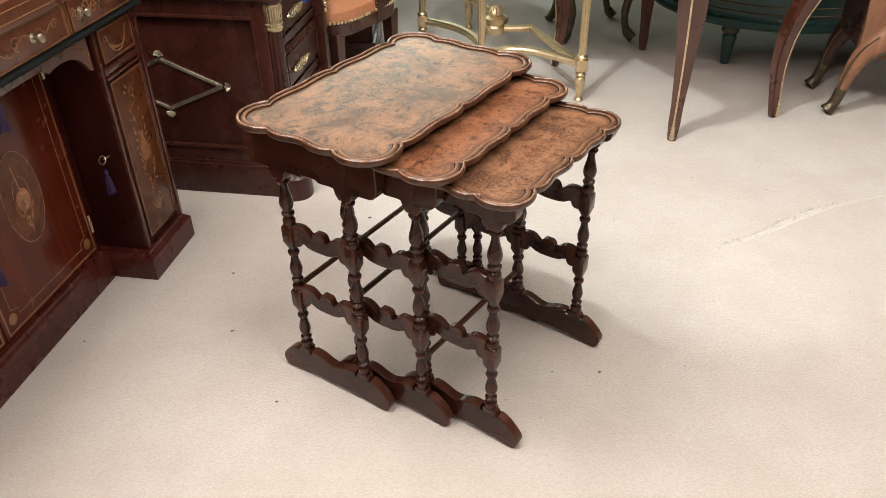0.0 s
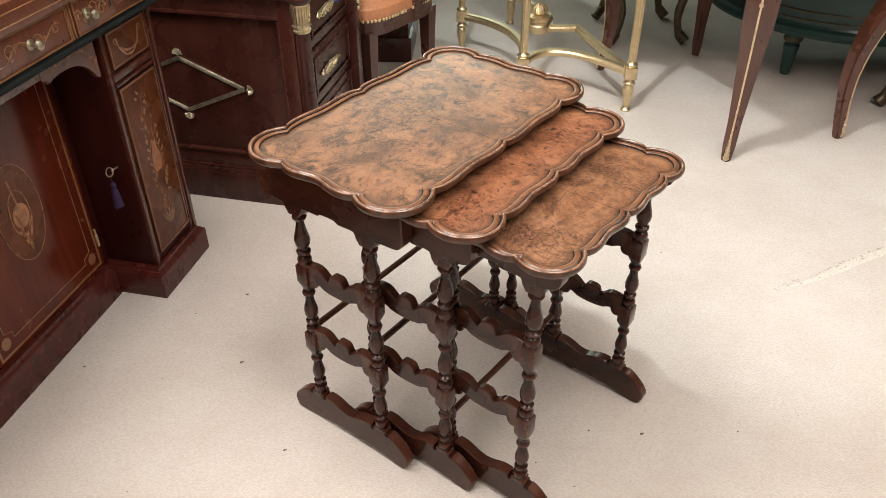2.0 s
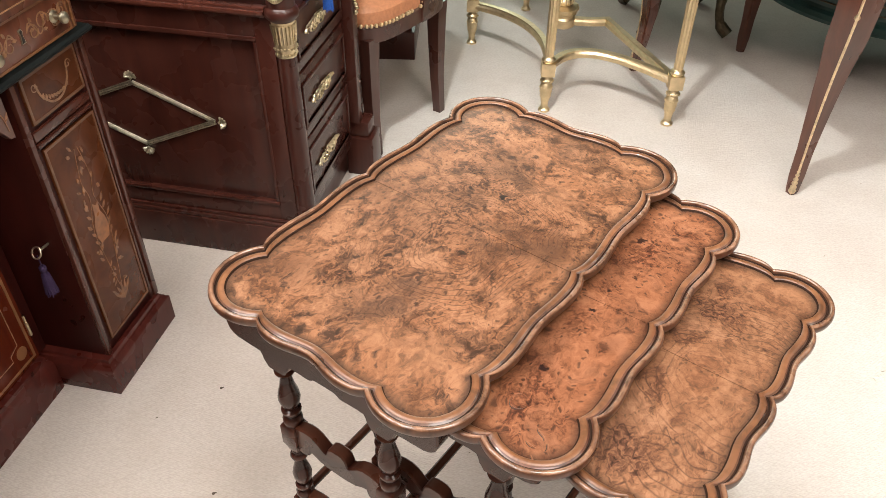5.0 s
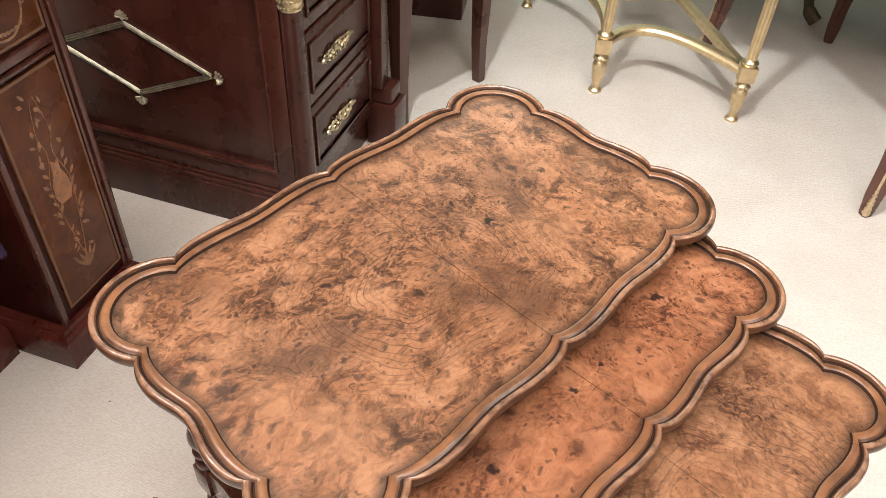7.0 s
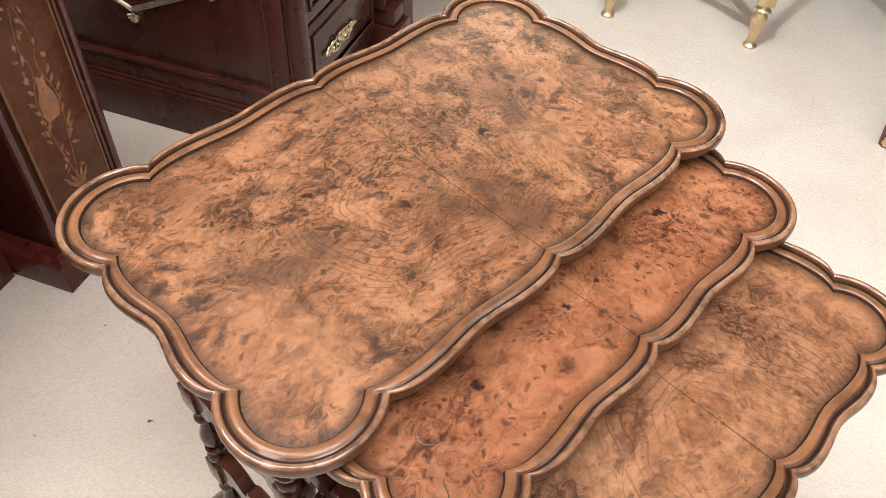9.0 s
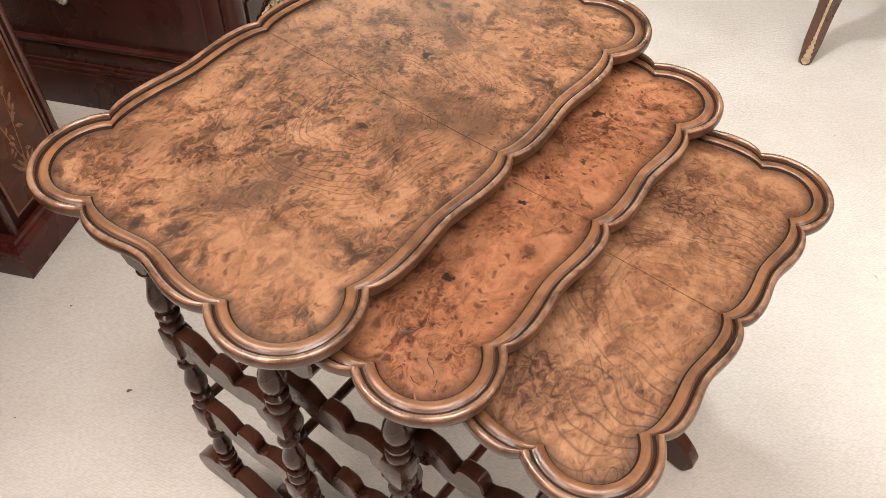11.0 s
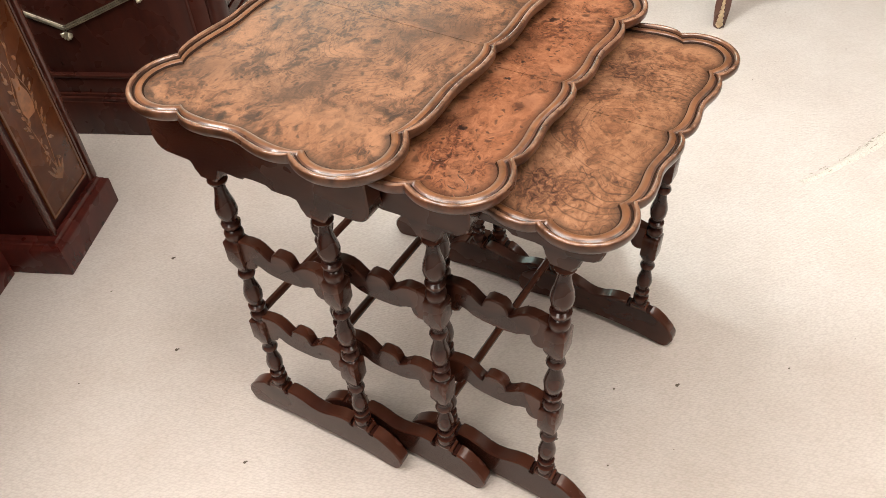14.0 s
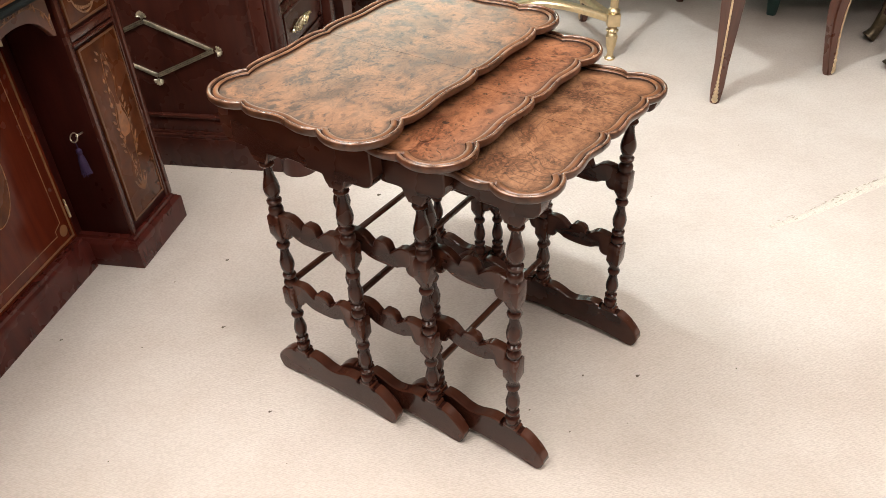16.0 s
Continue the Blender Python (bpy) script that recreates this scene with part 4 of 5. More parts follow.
def cupboard_door(desk, x0, x1, hinge_x, lock_x):
    bm = bmesh.new()
    box(bm, x0, x1, 0.131, 0.153, 0.088, 0.634, 0.0015)
    door = part("door", bm, MAHOGANY_DOOR, desk, "glossy inlaid mahogany door")
    bm = bmesh.new()
    strip_frame(bm, x0 + 0.008, x1 - 0.008, 0.096, 0.628, 0.0050, 0.1300, 0.133)
    part("banding", bm, SATIN, door, "satinwood banding")
    bm = bmesh.new()
    a, b, c, d = x0 + 0.036, x1 - 0.036, 0.126, 0.600
    q = 0.022
    loop = [(a + q, c), (b - q, c), (b - q, c + q * 0.6), (b, c + q), (b, d - q), (b - q, d), (a + q, d), (a, d - q), (a, c + q), (a + q, c + q * 0.6), (a + q, c)]
    ribbon(bm, loop, 0.0014, 0.131)
    part("stringing", bm, ETCHED, door, "fine boxwood stringing")
    for px, pz in ((x0 + 0.034, 0.126), (x1 - 0.034, 0.126), (x0 + 0.034, 0.600), (x1 - 0.034, 0.600)):
        bm = bmesh.new()
        disc(bm, (px, pz), 0.0125, 0.0135, 0.131)
        part("roundel", bm, SATIN, door, "round satinwood patera")
    cx, cz = (x0 + x1) / 2, 0.341
    bm = bmesh.new()
    disc(bm, (cx, cz), 0.060, 0.105, 0.131, 0.0008, 48)
    oval = part("oval_medallion", bm, MARQ, door, "oval marquetry medallion")
    bm = bmesh.new()
    ribbon(bm, [(cx + 0.060 * math.cos(2 * math.pi * k / 48), cz + 0.105 * math.sin(2 * math.pi * k / 48)) for k in range(49)], 0.0016, 0.1302)
    for k in range(9):
        leaf(bm, (cx + 0.010 * math.sin(k * 2.3), cz - 0.085 + 0.008 * k), 1.57 + 0.8 * math.sin(k * 1.9), 0.030, 0.006, 0.1302)
    ribbon(bm, [(cx, cz + 0.015), (cx - 0.006, cz + 0.075)], 0.004, 0.1302)
    for sx in (-1, 1):
        ribbon(bm, spline([(cx + sx * 0.004, cz + 0.05), (cx + sx * 0.022, cz + 0.03), (cx + sx * 0.026, cz - 0.02), (cx + sx * 0.008, cz - 0.05)], 6), 0.0016, 0.1302)
    part("leaf_inlay", bm, SPRAY, oval, "pale leaf inlay")
    bm = bmesh.new()
    disc(bm, (cx, cz - 0.005), 0.022, 0.026, 0.1302)
    part("urn_inlay", bm, LYRE, oval, "orange urn-shaped inlay")
    for hz in (0.165, 0.560):
        bm = bmesh.new()
        tube(bm, [(hinge_x, 0.129, hz - 0.024), (hinge_x, 0.129, hz + 0.024)], 0.0032, 8)
        part("hinge", bm, BRASS, door, "brass butt hinge")


def kneehole_desk():
    desk = thing("kneehole_desk", "red mahogany kneehole desk with satinwood marquetry and leather top", "desk", DESK_A)
    mid = -0.39
    pedestal(desk, 0.012, 0.196)
    pedestal(desk, 2 * mid - 0.188, 2 * mid - 0.004)
    bm = bmesh.new()
    moulded_base(bm, 2 * mid + 0.019, -0.019, 0.112, 0.53, ((0.0, 0.0), (0.062, 0.0), (0.064, 0.001), (0.070, 0.0015), (0.076, 0.005), (0.078, 0.0075), (0.086, 0.008)))
    part("plinth", bm, MAHOGANY_PLINTH, desk)
    bm = bmesh.new()
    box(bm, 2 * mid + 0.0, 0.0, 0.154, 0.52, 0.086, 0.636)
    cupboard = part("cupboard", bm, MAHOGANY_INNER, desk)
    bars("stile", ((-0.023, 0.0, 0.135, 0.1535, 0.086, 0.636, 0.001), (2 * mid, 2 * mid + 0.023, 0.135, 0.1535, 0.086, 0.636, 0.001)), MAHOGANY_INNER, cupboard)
    cupboard_door(desk, mid + 0.0015, -0.024, -0.025, mid + 0.02)
    cupboard_door(desk, 2 * mid + 0.024, mid - 0.0015, 2 * mid + 0.025, mid - 0.02)
    # shaped spandrels of the kneehole
    for sx in (1, -1):
        arc = [(-0.002, 0.552)] + spline([(-0.012, 0.554), (-0.026, 0.572), (-0.046, 0.590), (-0.074, 0.600), (-0.104, 0.6030), (-0.132, 0.6010), (-0.148, 0.597)], 5) + [(-0.151, 0.602), (-0.166, 0.609), (-0.166, 0.6362), (-0.002, 0.6362)]
        if sx < 0:
            arc = [(2 * mid - px, pz) for px, pz in arc][::-1]
        bm = bmesh.new()
        slab(bm, arc[::-1], 0.012, 0.001, "y")
        sp = part("spandrel", bm, MAHOGANY_LEG, desk, m=pose(0, 0.023, 0))
        bm = bmesh.new()
        for k in range(15):
            f = k / 14
            px, pz = -0.012 - 0.125 * f, 0.580 + 0.042 * math.sin(min(1.0, 2.4 * f) * 1.45)
            px = 2 * mid - px if sx < 0 else px
            leaf(bm, (px, pz), 1.0 + 1.1 * math.sin(2.3 * k), 0.017 - 0.006 * f, 0.0048, -0.006)
        ribbon(bm, spline([(2 * mid - px if sx < 0 else px, pz) for px, pz in ((-0.010, 0.566), (-0.018, 0.600), (-0.046, 0.620), (-0.090, 0.622), (-0.140, 0.616))], 6), 0.0016, -0.006)
        part("leaf_inlay", bm, SPRAY, sp, "orange leaf inlay")
    bars("arch_rail", ((2 * mid + 0.166, -0.166, 0.018, 0.029, 0.611, 0.6362, 0.001),), MAHOGANY_LEG, desk)
    # ledge, drawer rail, top
    bm = bmesh.new()
    pts = [(0.02, 0.6365), (-0.005, 0.6365), (-0.010, 0.6385), (-0.0125, 0.6415), (-0.0125, 0.6450), (-0.008, 0.6485), (0.02, 0.6490)]
    loft(bm, [[(x, py, pz) for py, pz in pts] for x in (2 * mid - 0.180, 0.200)])
    part("ledge", bm, LEDGE, desk, "dark ebonised moulding")
    bm = bmesh.new()
    box(bm, 2 * mid - 0.168, 0.188, 0.004, 0.53, 0.6490, 0.7190, 0.001)
    part("frieze", bm, MAHOGANY, desk)
    drawer_front(desk, -0.056, 0.170, (-0.019, 0.135), 0.058)
    drawer_front(desk, 2 * mid + 0.118, -0.075, (-0.184, 2 * mid + 0.222), mid + 0.020)
    drawer_front(desk, 2 * mid - 0.136, 2 * mid + 0.090, (2 * mid - 0.101, 2 * mid + 0.055), 2 * mid - 0.023)
    bars("banding", [(px, px + 0.0035, 0.002, 0.010, 0.651, 0.7165, 0.0) for px in (-0.0625, -0.0715, 0.178)], SATIN, desk, "satinwood banding")
    bm = bmesh.new()
    box(bm, 2 * mid - 0.186, 0.206, -0.008, 0.56, 0.7190, 0.766, 0.002)
    top = part("desktop", bm, MAHOGANY, desk)
    bars("stringing", [(2 * mid - 0.185, 0.205, -0.0088, 0.0, pz, pz + 0.0018, 0.0) for pz in (0.730, 0.750)], SATIN_PALE, top, "fine boxwood stringing")
    bm = bmesh.new()
    box(bm, 2 * mid - 0.180, 0.185, 0.012, 0.52, 0.7655, 0.7668)
    part("leather_border", bm, LEATHER_GREY, top, "pale tooled leather border")
    bm = bmesh.new()
    box(bm, 2 * mid - 0.155, 0.155, 0.038, 0.49, 0.7668, 0.7674)
    part("leather_band", bm, LEATHER_GREEN, top, "green leather band")
    bm = bmesh.new()
    box(bm, 2 * mid - 0.120, 0.120, 0.076, 0.45, 0.7674, 0.7680)
    part("leather_inset", bm, LEATHER_GREY, top, "pale green-grey leather writing surface")
    for a, w, z in ((0.180, 0.002, 0.7682), (0.157, 0.002, 0.7686), (0.120, 0.006, 0.7690)):
        bm = bmesh.new()
        strip_frame(bm, 2 * mid - a, a, 0.195 - a, 0.325 + a, w, -z, -0.7660)
        bm.transform(Matrix.Rotation(radians(-90), 4, "X"))
        bmesh.ops.recalc_face_normals(bm, faces=bm.faces[:])
        part("gilt_tooling", bm, GILT_PALE, top, "gilt tooled line")
    return desk


kneehole_desk()
key_with_tassel(DESK_A @ pose(0.0115, 0.050, 0.335, 0, 0, -90), PURPLE, "steel key with purple tassel in a desk lock", 0.078)
key_with_tassel(DESK_A @ pose(-0.378, 0.130, 0.335), PURPLE, "steel key with purple tassel in a desk lock")
key_with_tassel(DESK_A @ pose(-0.372, 0.000, 0.694), PURPLE, "steel key with purple tassel in a desk lock", 0.11)

# ---- the pedestal desk with brass mounts ----
DESK_B = pose(-0.597, 2.095, 0, 0, 0, -10)


def handle_mount(bm, y, z, x):
    """A long pierced cast drawer handle of linked scrolls."""
    for k in range(-3, 4):
        tmp = bmesh.new()
        w = 1.15 - 0.17 * abs(k)
        ring = [(0.002 * math.sin(2 * a), 0.0105 * math.cos(a) * w + 0.004 * math.sin(a), 0.0115 * math.sin(a) * w) for a in [2 * math.pi * i / 12 for i in range(13)]]
        tube(tmp, ring, 0.0021, 6)
        join(bm, tmp, pose(x + 0.004, y + 0.0175 * k, z))
    ball(bm, (x + 0.005, y, z), 0.006, 8)
    for sy in (-1, 1):
        tube(bm, spline([(x + 0.004, y + sy * 0.052, z), (x + 0.006, y + sy * 0.064, z + 0.004), (x + 0.004, y + sy * 0.072, z - 0.002)], 4), [0.0034] * 4 + [0.003] * 4 + [0.0015], 6)
        for sz in (-1, 1):
            tube(bm, spline([(x + 0.004, y + sy * 0.006, z + sz * 0.010), (x + 0.006, y + sy * 0.026, z + sz * 0.013), (x + 0.004, y + sy * 0.048, z + sz * 0.005)], 4), 0.0019, 6)


def palmette(bm, x, y, z, ang, r=0.017, n=7):
    for k in range(n):
        a = ang + radians(-75 + 150 * k / (n - 1))
        l = r * (1 - 0.18 * abs(k - (n - 1) / 2) / ((n - 1) / 2))
        p, q = (x + 0.3 * l * math.cos(a), y, z + 0.3 * l * math.sin(a)), (x + l * math.cos(a), y - 0.002, z + l * math.sin(a))
        tube(bm, [p, q], [0.0014, 0.0028], 6)
        ball(bm, q, 0.0029, 6)
    ball(bm, (x, y - 0.001, z), 0.0035, 8)


def wreath(bm, x, y, z, r):
    for k in range(26):
        a = 2 * math.pi * k / 26
        tube(bm, [(x + r * math.cos(a), y, z + r * math.sin(a)), (x + (r + 0.006 * (1 if k % 2 else -1)) * math.cos(a + 0.25), y - 0.003, z + (r + 0.006 * (1 if k % 2 else -1)) * math.sin(a + 0.25))], [0.0035, 0.0015], 5)


def column(desk, x, y):
    bm = bmesh.new()
    lathe(bm, [(0.0, 0.048), (0.012, 0.050), (0.070, 0.048), (0.078, 0.040), (0.088, 0.034), (0.096, 0.029), (0.105, 0.025), (0.118, 0.022), (0.30, 0.021), (0.505, 0.0195), (0.515, 0.0200)], 28, (x, y))
    lathe(bm, [(0.580, 0.024), (0.588, 0.032), (0.596, 0.034), (0.604, 0.031), (0.608, 0.027), (0.70, 0.027), (0.715, 0.031), (0.74, 0.033)], 28, (x, y))
    col = part("column", bm, MAHOGANY_DARK, desk)
    bm = bmesh.new()
    lathe(bm, [(0.508, 0.0205), (0.512, 0.0222), (0.517, 0.0205), (0.522, 0.0218), (0.528, 0.0226), (0.534, 0.0210), (0.575, 0.0228), (0.582, 0.0242), (0.586, 0.0232)], 28, (x, y))
    for k in range(20):
        a = 2 * math.pi * k / 20
        c, s2 = math.cos(a), math.sin(a)
        tube(bm, [(x + 0.0213 * c, y + 0.0213 * s2, 0.536), (x + 0.0236 * c, y + 0.0236 * s2, 0.574)], [0.0018, 0.0026], 6)
        ball(bm, (x + 0.0226 * c, y + 0.0226 * s2, 0.5265), 0.0028, 6)
        ball(bm, (x + 0.0214 * c, y + 0.0214 * s2, 0.5145), 0.0024, 6)
    part("capital", bm, BRASS, col, "fluted cast brass capital")
    bm = bmesh.new()
    for k in range(22):
        a = math.pi + math.pi * k / 21
        ball(bm, (x + 0.024 * math.cos(a), y - 0.028 + 0.006 * abs(math.cos(a)), 0.660 + 0.036 * math.sin(a)), 0.0045, 6)
    for sx in (-0.006, 0.006):
        tube(bm, [(x + sx, y - 0.029, 0.632), (x - sx, y - 0.029, 0.700)], 0.003, 6)
    part("wreath_mount", bm, BRASS, col, "cast brass wreath")


def pedestal_desk():
    desk = thing("pedestal_desk", "dark mahogany pedestal desk with brass mounts and corner columns", "desk", DESK_B)
    bm = bmesh.new()
    box(bm, -0.62, 0.135, 0.014, 0.41, 0.08, 0.745, 0.001)
    part("carcass", bm, MAHOGANY_DARK, desk)
    bars("frame_rail", ((-0.62, 0.0915, 0.004, 0.018, 0.540, 0.588, 0.001), (-0.62, 0.0915, 0.004, 0.018, 0.108, 0.150, 0.001)), MAHOGANY_DARK, desk)
    bars("frame_stile", ((0.092, 0.130, 0.003, 0.018, 0.108, 0.588, 0.001), (-0.46, -0.42, 0.0045, 0.018, 0.1505, 0.5395, 0.001)), MAHOGANY_DARK, desk)
    bars("panel_moulding", ((-0.4195, 0.094, 0.0, 0.016, 0.536, 0.546, 0.003), (-0.4195, 0.094, 0.0, 0.016, 0.147, 0.156, 0.003), (0.086, 0.094, 0.001, 0.016, 0.1565, 0.5355, 0.003)), MAHOGANY_DARK, desk)
    # cornice and frieze are brighter in colour than the base moulding, as if better lit
    bars("cornice", [(-0.62, 0.120, p, 0.016, z0, z1, 0.002) for z0, z1, p in ((0.588, 0.594, -0.004), (0.594, 0.602, -0.011), (0.602, 0.607, -0.004), (0.628, 0.634, 0.004))], MAHOGANY_LIT, desk)
    bars("base_moulding", [(-0.62, 0.120, p, 0.016, z0, z1, 0.002) for z0, z1, p in ((0.100, 0.108, -0.001), (0.0905, 0.100, -0.006))], MAHOGANY_DARK, desk)
    bars("frieze", ((-0.62, 0.14, -0.002, 0.018, 0.634, 0.72, 0.001),), MAHOGANY_LIT, desk)
    bars("desktop", ((-0.64, 0.175, -0.03, 0.45, 0.742, 0.775, 0.006),), MAHOGANY_DARK, desk)
    bm = bmesh.new()
    box(bm, -0.62, 0.120, -0.010, 0.40, 0.0, 0.090, 0.003)
    part("plinth", bm, MAHOGANY_DARK, desk)
    # brass lozenge on the end panel
    R, T, L, B = (-0.032, 0.340), (-0.206, 0.413), (-0.380, 0.340), (-0.206, 0.265)
    for p, q in ((R, T), (T, L), (L, B), (B, R)):
        bm = bmesh.new()
        for off, r in ((0.0042, 0.0016), (0.0, 0.0022), (-0.0042, 0.0016)):
            d = Vector((q[0] - p[0], q[1] - p[1])).normalized()
            n = Vector((-d.y, d.x)) * off
            tube(bm, [(p[0] + n.x, 0.011, p[1] + n.y), (q[0] + n.x, 0.011, q[1] + n.y)], r, 8)
        part("lozenge_bar", bm, PEWTER, desk, "reeded brass bar")
    for (px, pz), ang in ((R, 0), (T, 90), (L, 180), (B, -90)):
        bm = bmesh.new()
        palmette(bm, px + 0.010 * math.cos(radians(ang)), 0.011, pz + 0.010 * math.sin(radians(ang)), radians(ang), 0.015)
        part("palmette", bm, PEWTER, desk, "cast brass palmette")
    column(desk, 0.147, 0.018)
    bm = bmesh.new()
    box(bm, 0.128, 0.168, 0.372, 0.41, 0.16, 0.742, 0.003)
    part("corner_post", bm, MAHOGANY_DARK, desk)
    # frieze mounts
    for k, fx in enumerate((0.045, -0.012, -0.075, -0.135, -0.20)):
        bm = bmesh.new()
        if k % 2 == 0:
            wreath(bm, fx, -0.004, 0.660, 0.017)
        else:
            tube(bm, spline([(fx, -0.004, 0.690), (fx + 0.005, -0.006, 0.665), (fx, -0.004, 0.645)], 5), [0.002] * 5 + [0.004] * 5 + [0.006], 7)
            for s in (-1, 1):
                tube(bm, [(fx, -0.004, 0.652), (fx + s * 0.007, -0.004, 0.640)], [0.003, 0.0025], 6)
        part("frieze_mount", bm, BRASS, desk, "cast brass frieze mount")
    # drawers facing the seat
    for z0, z1 in ((0.445, 0.595), (0.288, 0.438), (0.118, 0.281)):
        bm = bmesh.new()
        box(bm, 0.130, 0.146, 0.055, 0.365, z0, z1, 0.002)
        tmp = (z0 + 0.022, z1 - 0.022)
        d = part("drawer", bm, MAHOGANY_DARK, desk)
        bm = bmesh.new()
        for y0, y1, a, b in ((0.070, 0.350, tmp[0], tmp[0] + 0.008), (0.070, 0.350, tmp[1] - 0.008, tmp[1]), (0.070, 0.078, tmp[0] + 0.008, tmp[1] - 0.008), (0.342, 0.350, tmp[0] + 0.008, tmp[1] - 0.008)):
            box(bm, 0.143, 0.151, y0, y1, a, b, 0.002)
        part("cockbead", bm, MAHOGANY_DARK, d)
        bm = bmesh.new()
        handle_mount(bm, 0.185, (z0 + z1) / 2 - 0.006, 0.147)
        part("handle", bm, BRASS, d, "pierced cast brass handle")
    bm = bmesh.new()
    for k in range(24):
        z = 0.45 + 0.0105 * k
        ball(bm, (0.170 + 0.003 * math.sin(k * 1.3), 0.393 + 0.004 * math.sin(k * 2.1), z), 0.0062 - 0.0015 * (k % 2), 6)
    part("chain_mount", bm, BRASS, desk, "cast brass foliate chain")
    bm = bmesh.new()
    box(bm, 0.125, 0.20, 0.375, 0.45, 0.0, 0.115, 0.006)
    box(bm, 0.130, 0.19, 0.380, 0.44, 0.115, 0.16, 0.012)
    part("plinth_block", bm, MAHOGANY_DARK, desk)
    return desk


pedestal_desk()
key_with_tassel(DESK_B @ pose(0.148, 0.185, 0.70, 0, 0, 90), BLUE, "key with blue tassel hanging at a desk drawer", 0.16)


# ---- the leather tub chair ----
def tub_chair():
    # own x runs along the back, own y is the way it faces
    chair = thing("tub_chair", "dark wooden tub chair with tan leather and brass nails", "chair", pose(-0.395, 2.762, 0, 0, 0, 58))

    def rounded(h, k, n=10):
        return [(math.copysign(abs(math.cos(a)) ** k, math.cos(a)) * h, math.copysign(abs(math.sin(a)) ** k, math.sin(a)) * h) for a in [2 * math.pi * (i + 0.5) / (4 * n) for i in range(4 * n)]]

    bm = bmesh.new()
    loft(bm, [[(x, y, z) for x, y in rounded(h, 0.45)] for h, z in ((0.184, 0.330), (0.194, 0.336), (0.194, 0.374), (0.187, 0.380))])
    part("seat_rail", bm, CHAIR_WOOD, chair)
    bm = bmesh.new()
    loft(bm, [[(x, y, z) for x, y in rounded(h, 0.45)] for h, z in ((0.188, 0.372), (0.191, 0.390), (0.187, 0.412), (0.170, 0.428), (0.125, 0.438), (0.045, 0.442))])
    part("seat", bm, LEATHER_TAN, chair, "tan leather seat")
    bm = bmesh.new()
    ball(bm, (0, 0, 0), 0.0058, 6)
    nail_mesh = finish(bm, "nail", GILT)
    loop = rounded(0.1935, 0.45, 120)
    loop.append(loop[0])
    nails, gone = [], 0.0
    for (xa, ya), (xb, yb) in zip(loop, loop[1:]):
        gone += math.hypot(xb - xa, yb - ya)
        if gone >= 0.0132:
            nails.append((xb, yb, 0.381))
            gone -= 0.0132
    for x, y, z in nails + [(0.028, -0.1950, 0.392 + 0.012 * k) for k in range(5)]:
        nail = new("nail", nail_mesh)
        nail.parent = chair
        nail.matrix_basis = pose(x, y, z)
    for x, y in ((-0.157, -0.152), (0.157, -0.152), (-0.157, 0.152), (0.157, 0.152)):
        bm = bmesh.new()
        s = 1 if y > 0 else -1
        rings = []
        for z, h, off in ((0.0, 0.0125, 0.010), (0.12, 0.0150, 0.002), (0.25, 0.0185, 0.0), (0.345, 0.0215, 0.0)):
            rings.append([(x + sx * h, y + s * off + sy * h, z) for sx, sy in ((1, 1), (-1, 1), (-1, -1), (1, -1))])
        loft(bm, rings)
        part("leg", bm, CHAIR_WOOD, chair, smooth=0)
    # curved back and arms round the rear
    inner, outer = [], []
    n = 56
    for k in range(n + 1):
        a = radians(271.2 + 177.6 * k / n)
        c, s = math.cos(a), math.sin(a)
        x, y = math.copysign(abs(c) ** 0.55, c), math.copysign(abs(s) ** 0.55, s)
        top = 0.47 + 0.28 * min(1.0, 4.0 * min(k, n - k) / n) ** 0.8
        outer.append((x * 0.206, y * 0.206, top))
        inner.append((x * 0.180, y * 0.180, top))
    bm = bmesh.new()
    rings = []
    for (xo, yo, t), (xi, yi, _) in zip(outer, inner):
        rings.append([(xo * 0.95, yo * 0.95, 0.334), (xo * 1.02, yo * 1.02, t - 0.01), (xo, yo, t), (xi * 1.06, yi * 1.06, t), (xi * 1.05, yi * 1.05, 0.36)])
    loft(bm, rings)
    part("back_frame", bm, CHAIR_WOOD, chair)
    bm = bmesh.new()
    rings = []
    for xi, yi, t in inner[2:-2]:
        rings.append([(xi * 1.04, yi * 1.04, 0.425), (xi * 1.04, yi * 1.04, t - 0.03), (xi * 0.97, yi * 0.97, t - 0.035), (xi * 0.90, yi * 0.90, 0.50), (xi * 0.93, yi * 0.93, 0.43)])
    loft(bm, rings)
    part("back_padding", bm, LEATHER_TAN, chair, "tan leather back padding")
    return chair


tub_chair()


